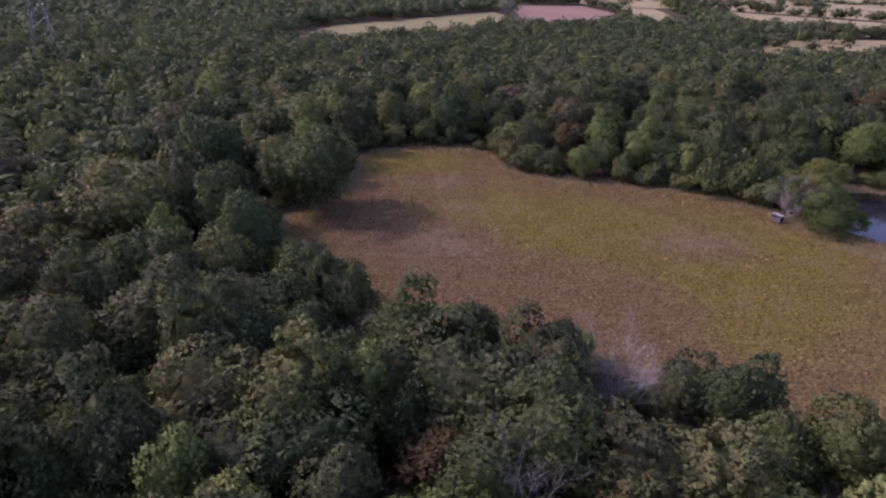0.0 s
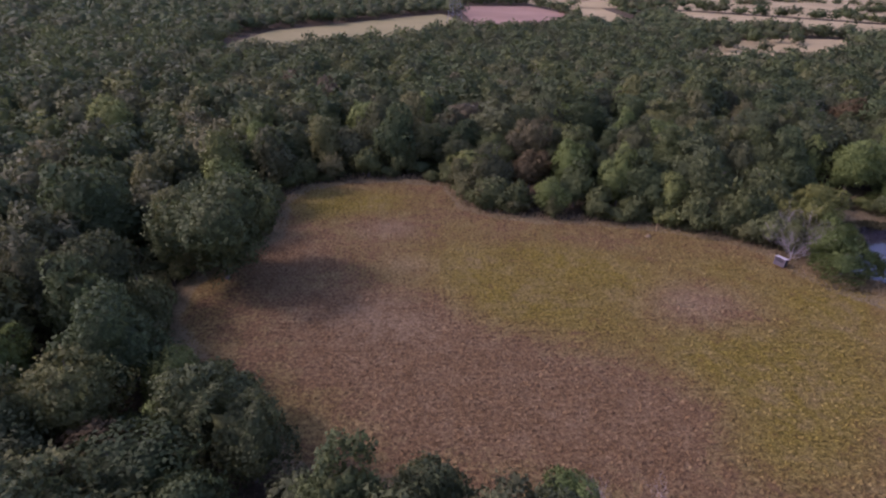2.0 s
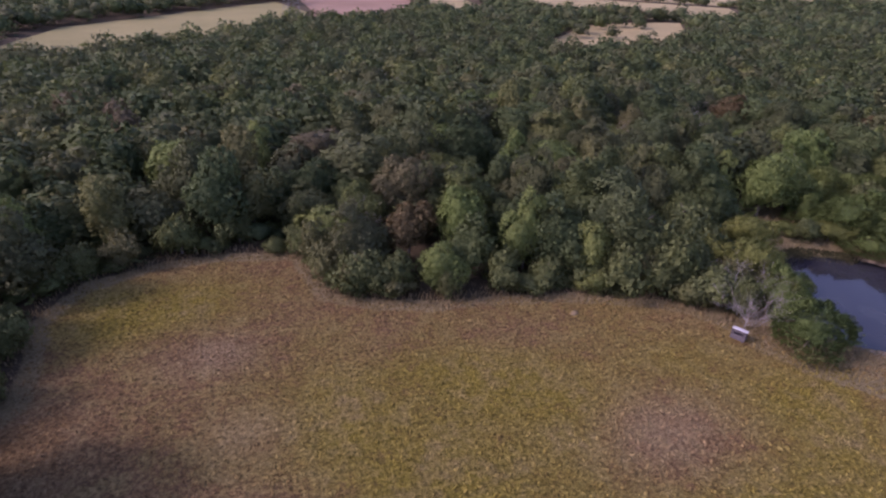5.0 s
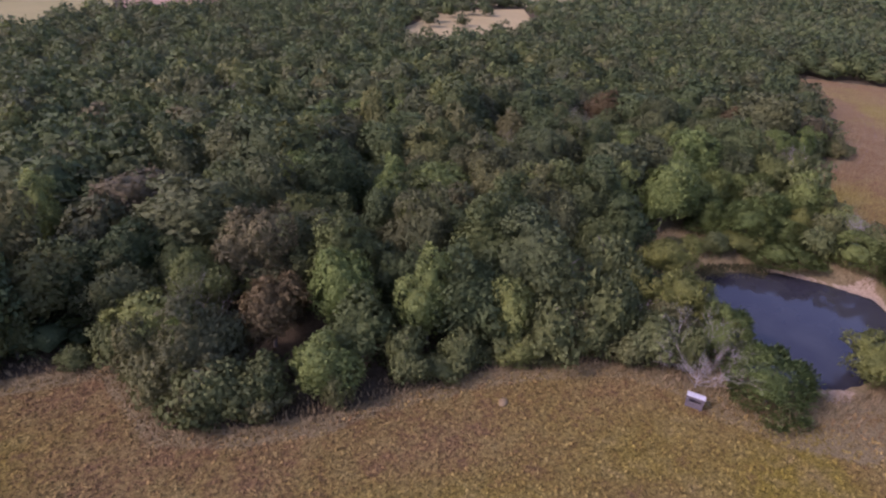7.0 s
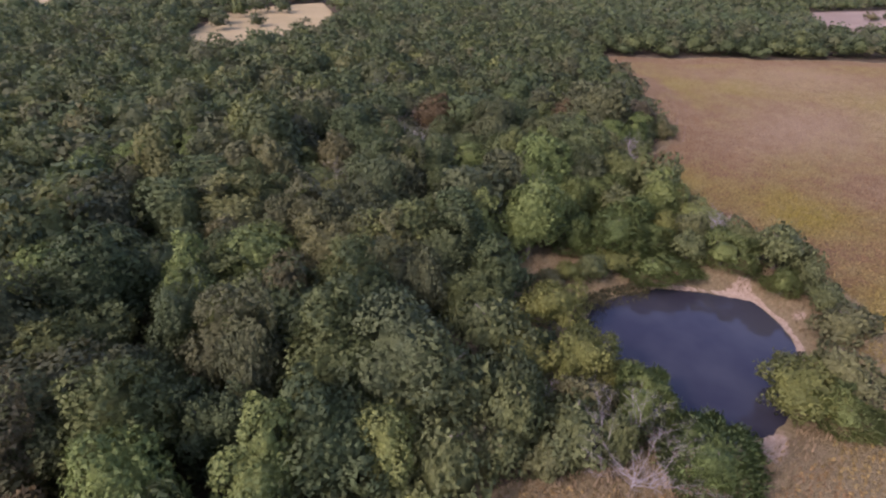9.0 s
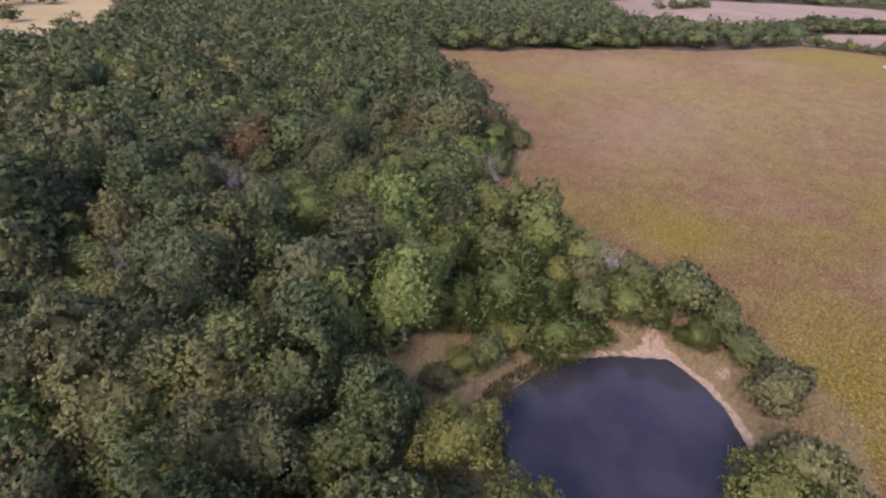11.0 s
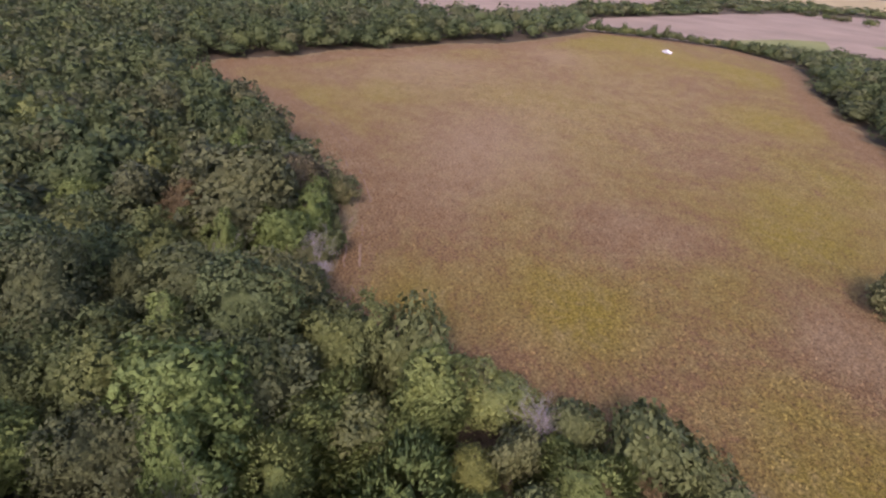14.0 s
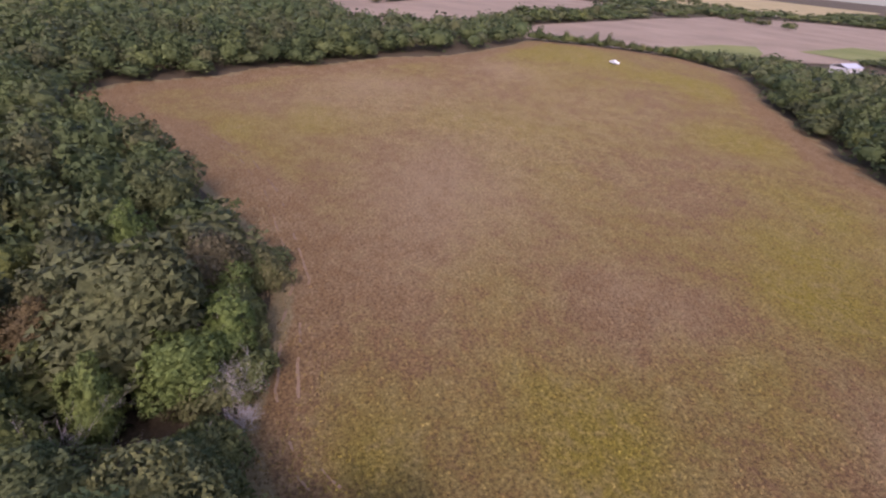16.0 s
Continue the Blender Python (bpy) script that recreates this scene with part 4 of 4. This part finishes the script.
# ---- small things ----
def box(bm, x0, x1, y0, y1, z0, z1, bevel=0.0):
    r = bmesh.ops.create_cube(bm, size=1)
    bmesh.ops.transform(bm, verts=r["verts"], matrix=Matrix.Translation(((x0 + x1) / 2, (y0 + y1) / 2, (z0 + z1) / 2)) @ Matrix.Diagonal((x1 - x0, y1 - y0, z1 - z0, 1)))
    if bevel:
        es = list({e for v in r["verts"] for e in v.link_edges})
        bmesh.ops.bevel(bm, geom=es, offset=bevel, segments=2, affect="EDGES")


def block(name, mat, parent, *b, bevel=0.01, label=""):
    bm = bmesh.new()
    box(bm, *b, bevel)
    return part(name, bm, mat, parent, label)


M_PLY = plain("weathered_grey_boards", (0.095, 0.083, 0.09), 0.85, grain=4)
M_ROOF = plain("pale_sheet_roof", (0.56, 0.55, 0.56), 0.6, 0.0, 2, 0.12)
# near-black for door panels: the shade inside an opening as colour
M_DARK = plain("opening_shade", (0.02, 0.02, 0.022), 0.8)
M_WHITE = plain("white_car_paint", (0.62, 0.62, 0.62), 0.35, 0.0, 1.5, 0.04)
M_GLASS = plain("tinted_glass", (0.03, 0.035, 0.04), 0.08, 0.0, 1, 0.1)
M_TYRE = plain("tyre_rubber", (0.025, 0.025, 0.026), 0.85)
M_STEEL = plain("galvanised_steel", (0.2, 0.21, 0.22), 0.6, 0.4, 3, 0.15)
M_METALROOF = plain("white_metal_roof", (0.36, 0.375, 0.41), 0.55, 0.0, 0.6, 0.1)
M_WALL = plain("grey_metal_wall", (0.4, 0.39, 0.38), 0.6, 0.0, 0.6, 0.15)


def hunting_blind(x, y, turn):
    ob = new("hunting_blind")
    w, d, h = 1.0, 0.55, 1.6
    for sx in (-1, 1):
        block("skid", M_PLY, ob, sx * 0.8 - 0.06, sx * 0.8 + 0.06, -d - 0.15, d + 0.15, -0.05, 0.1)
        block("corner_post", M_PLY, ob, sx * w - 0.05, sx * w + 0.05, -d - 0.05, -d + 0.05, 0.1, h + 0.2)
        block("corner_post", M_PLY, ob, sx * w - 0.05, sx * w + 0.05, d - 0.05, d + 0.05, 0.1, h - 0.05)
    block("floor_panel", M_PLY, ob, -w, w, -d, d, 0.1, 0.16)
    # front in three boards round the long shooting window
    for b in ((-w, w, -d - 0.02, -d + 0.02, 0.16, 1.02), (-w, w, -d - 0.02, -d + 0.02, 1.4, h + 0.2), (-w, -w + 0.3, -d - 0.018, -d + 0.018, 1.02, 1.4), (w - 0.3, w, -d - 0.018, -d + 0.018, 1.02, 1.4)):
        block("wall_panel", M_PLY, ob, *b, bevel=0.004)
    block("wall_panel", M_PLY, ob, -w, w, d - 0.02, d + 0.02, 0.16, h - 0.05, bevel=0.004)
    block("wall_panel", M_PLY, ob, -w - 0.02, -w + 0.02, -d, d, 0.16, h, bevel=0.004)
    # solid slab, the doorway's inner shade is put into its colour
    door = block("door", M_DARK, ob, w - 0.02, w + 0.03, -0.3, 0.3, 0.2, 1.5, bevel=0.004, label="near-black panel painted as the shade of an open doorway")
    for b in ((w - 0.02, w + 0.02, -d, -0.3, 0.16, h), (w - 0.02, w + 0.02, 0.3, d, 0.16, h)):
        block("wall_panel", M_PLY, ob, *b, bevel=0.004)
    roof = block("roof", M_ROOF, ob, -w - 0.12, w + 0.12, -d - 0.1, d + 0.12, 0, 0.05, label="pale sloping sheet roof")
    roof.matrix_basis = Matrix.Translation((0, 0, h + 0.1)) @ Matrix.Rotation(-0.22, 4, "X")
    ob.matrix_basis = Matrix.Translation((x, y, float(terrain(x, y)))) @ pose(0, 0, 0, 0, 0, turn) @ Matrix.Scale(0.75, 4)
    tagged(ob, "small grey boarded hunting blind with a pale roof", "blind")


def wheel(parent, x, y, r=0.38):
    bm = bmesh.new()
    bmesh.ops.create_cone(bm, cap_ends=True, segments=20, radius1=r, radius2=r, depth=0.25, matrix=Matrix.Translation((x, y, r)) @ Matrix.Rotation(math.pi / 2, 4, "X"))
    w = part("wheel", bm, M_TYRE, parent)
    bm = bmesh.new()
    bmesh.ops.create_cone(bm, cap_ends=True, segments=16, radius1=r * 0.6, radius2=r * 0.6, depth=0.27, matrix=Matrix.Translation((x, y, r)) @ Matrix.Rotation(math.pi / 2, 4, "X"))
    part("rim", bm, M_STEEL, w)


def pickup_truck(x, y, turn):
    ob = new("pickup_truck")
    bm = bmesh.new()
    box(bm, -2.8, 2.8, -0.95, 0.95, 0.45, 1.0, 0.08)
    part("body", bm, M_WHITE, ob)
    block("bonnet", M_WHITE, ob, 1.2, 2.75, -0.9, 0.9, 0.98, 1.15, bevel=0.07)
    bm = bmesh.new()
    box(bm, -0.9, 1.3, -0.85, 0.85, 0.98, 1.8, 0.06)
    for v in bm.verts:
        if v.co.z > 1.4:
            v.co.x = v.co.x * 0.72 + 0.02
            v.co.y *= 0.86
    part("cab", bm, M_WHITE, ob)
    for sy in (-1, 1):
        block("bed_side", M_WHITE, ob, -2.78, -0.95, sy * 0.9 - 0.05, sy * 0.9 + 0.05, 1.0, 1.35)
        block("side_window", M_GLASS, ob, -0.55, 0.85, sy * 0.8 - 0.015, sy * 0.8 + 0.015, 1.3, 1.62)
    block("tailgate", M_WHITE, ob, -2.82, -2.74, -0.86, 0.86, 1.0, 1.34)
    block("windscreen", M_GLASS, ob, 0.96, 1.12, -0.7, 0.7, 1.25, 1.62)
    for wx in (-1.75, 1.75):
        for wy in (-0.85, 0.85):
            wheel(ob, wx, wy)
    ob.matrix_basis = Matrix.Translation((x, y, float(terrain(x, y)))) @ pose(0, 0, 0, 0, 0, turn) @ Matrix.Scale(0.88, 4)
    tagged(ob, "white pickup truck parked in the far corner of the crop field", "truck")


def strut(bm, a, b, r):
    a, b = Vector(a), Vector(b)
    d = b - a
    q = d.to_track_quat("Z", "Y").to_matrix().to_4x4()
    bmesh.ops.create_cone(bm, cap_ends=True, segments=4, radius1=r, radius2=r, depth=d.length, matrix=Matrix.Translation((a + b) / 2) @ q)


def pylon(x, y, height, turn):
    ob = new("lattice_pylon")
    half = lambda z: 3.2 * (1 - z / height) ** 1.2 + 0.6
    levels = [height * k / 9 for k in range(10)]
    for sx, sy in ((-1, -1), (1, -1), (1, 1), (-1, 1)):
        bm = bmesh.new()
        for z0, z1 in zip(levels, levels[1:]):
            strut(bm, (sx * half(z0), sy * half(z0), z0), (sx * half(z1), sy * half(z1), z1), 0.085)
        part("leg", bm, M_STEEL, ob)
    for (ax, ay), (bx, by) in (((-1, -1), (1, -1)), ((1, -1), (1, 1)), ((1, 1), (-1, 1)), ((-1, 1), (-1, -1))):
        bm = bmesh.new()
        for z0, z1 in zip(levels, levels[1:]):
            h0, h1 = half(z0), half(z1)
            strut(bm, (ax * h0, ay * h0, z0), (bx * h1, by * h1, z1), 0.05)
            strut(bm, (bx * h0, by * h0, z0), (ax * h1, ay * h1, z1), 0.05)
        part("bracing", bm, M_STEEL, ob)
    for z, w in ((height * 0.72, 6.5), (height * 0.84, 5.5), (height * 0.96, 4.5)):
        bm = bmesh.new()
        for s in (-1, 1):
            strut(bm, (0, 0, z + 1.2), (s * w, 0, z), 0.07)
            strut(bm, (0, 0, z - 0.2), (s * w, 0, z), 0.07)
        part("crossarm", bm, M_STEEL, ob)
    ob.matrix_basis = Matrix.Translation((x, y, float(land(x, y)))) @ pose(0, 0, 0, 0, 0, turn)
    tagged(ob, "grey steel lattice power pylon rising from the woods", "pylon", "power line")


def farm_building(x, y, length, width, height, turn, label):
    ob = new("farm_building")
    l, w = length / 2, width / 2
    for b in ((-l, l, -w, -w + 0.2, 0, height), (-l, l, w - 0.2, w, 0, height), (-l, -l + 0.2, -w + 0.2, w - 0.2, 0, height), (l - 0.2, l, -w + 0.2, w - 0.2, 0, height)):
        block("wall", M_WALL, ob, *b)
    # closed panel, coloured with the shade of an open doorway
    block("door", M_DARK, ob, -1.6, 1.6, -w - 0.03, -w + 0.02, 0, height * 0.8)
    for s in (-1, 1):
        bm = bmesh.new()
        box(bm, -l - 0.4, l + 0.4, 0, w * 1.12, 0, 0.12)
        r = part("roof", bm, M_METALROOF, ob)
        r.matrix_basis = Matrix.Translation((0, 0, height + w * 0.35)) @ (Matrix.Rotation(-0.33, 4, "X") if s > 0 else Matrix.Rotation(math.pi, 4, "Z") @ Matrix.Rotation(-0.33, 4, "X"))
    ob.matrix_basis = Matrix.Translation((x, y, float(land(x, y)))) @ pose(0, 0, 0, 0, 0, turn)
    tagged(ob, label, "building")


hunting_blind(59.1, 86.4, -62)
pickup_truck(339.7, 4.7, 15)
pylon(-122, 197, 34, 20)
pylon(51.5, 404, 34, 20)
farm_building(396, -150, 17, 9, 4, -65, "low farm building with a white metal roof behind trees")
farm_building(549, 574, 14, 9, 4, 20, "far white farm building")
farm_building(553, 640, 12, 8, 4, 70, "far white farm building")


def dirt_mound(x, y, width, seed):
    """A low trodden heap of pale soil in the crop."""
    rnd = random.Random(seed)
    bm = bmesh.new()
    bmesh.ops.create_icosphere(bm, subdivisions=3, radius=1.0)
    for v in bm.verts:
        k = 1 + rnd.uniform(-0.07, 0.07)
        v.co = Vector((v.co.x * width / 2 * k, v.co.y * width * 0.36 * k, max(-0.1, v.co.z * 0.32 * k)))
    for f in bm.faces:
        f.smooth = True
    ob = part("dirt_mound", bm, M_SOIL)
    ob.matrix_basis = Matrix.Translation((x, y, float(terrain(x, y)))) @ pose(0, 0, 0, 0, 0, 30)
    tagged(ob, "low mound of pale tan soil in the crop", "mound")


def marker_post(x, y):
    ob = new("marker_post")
    bm = bmesh.new()
    bmesh.ops.create_cone(bm, cap_ends=True, segments=10, radius1=0.06, radius2=0.05, depth=1.1, matrix=Matrix.Translation((0, 0, 0.5)))
    part("post", bm, M_WHITE, ob)
    bm = bmesh.new()
    bmesh.ops.create_cone(bm, cap_ends=True, segments=10, radius1=0.075, radius2=0.03, depth=0.08, matrix=Matrix.Translation((0, 0, 1.09)))
    part("cap", bm, M_PLY, ob)
    ob.matrix_basis = Matrix.Translation((x, y, float(terrain(x, y)))) @ pose(0, 0, 0, 4, 3, 0)
    tagged(ob, "short white marker post leaning beside the pond", "post")


M_SOIL = far_field_material("pale_loose_soil", (0.16, 0.118, 0.062), (0.22, 0.166, 0.094))
dirt_mound(43.5, 96.2, 1.25, 4)
marker_post(81.1, 77.4)
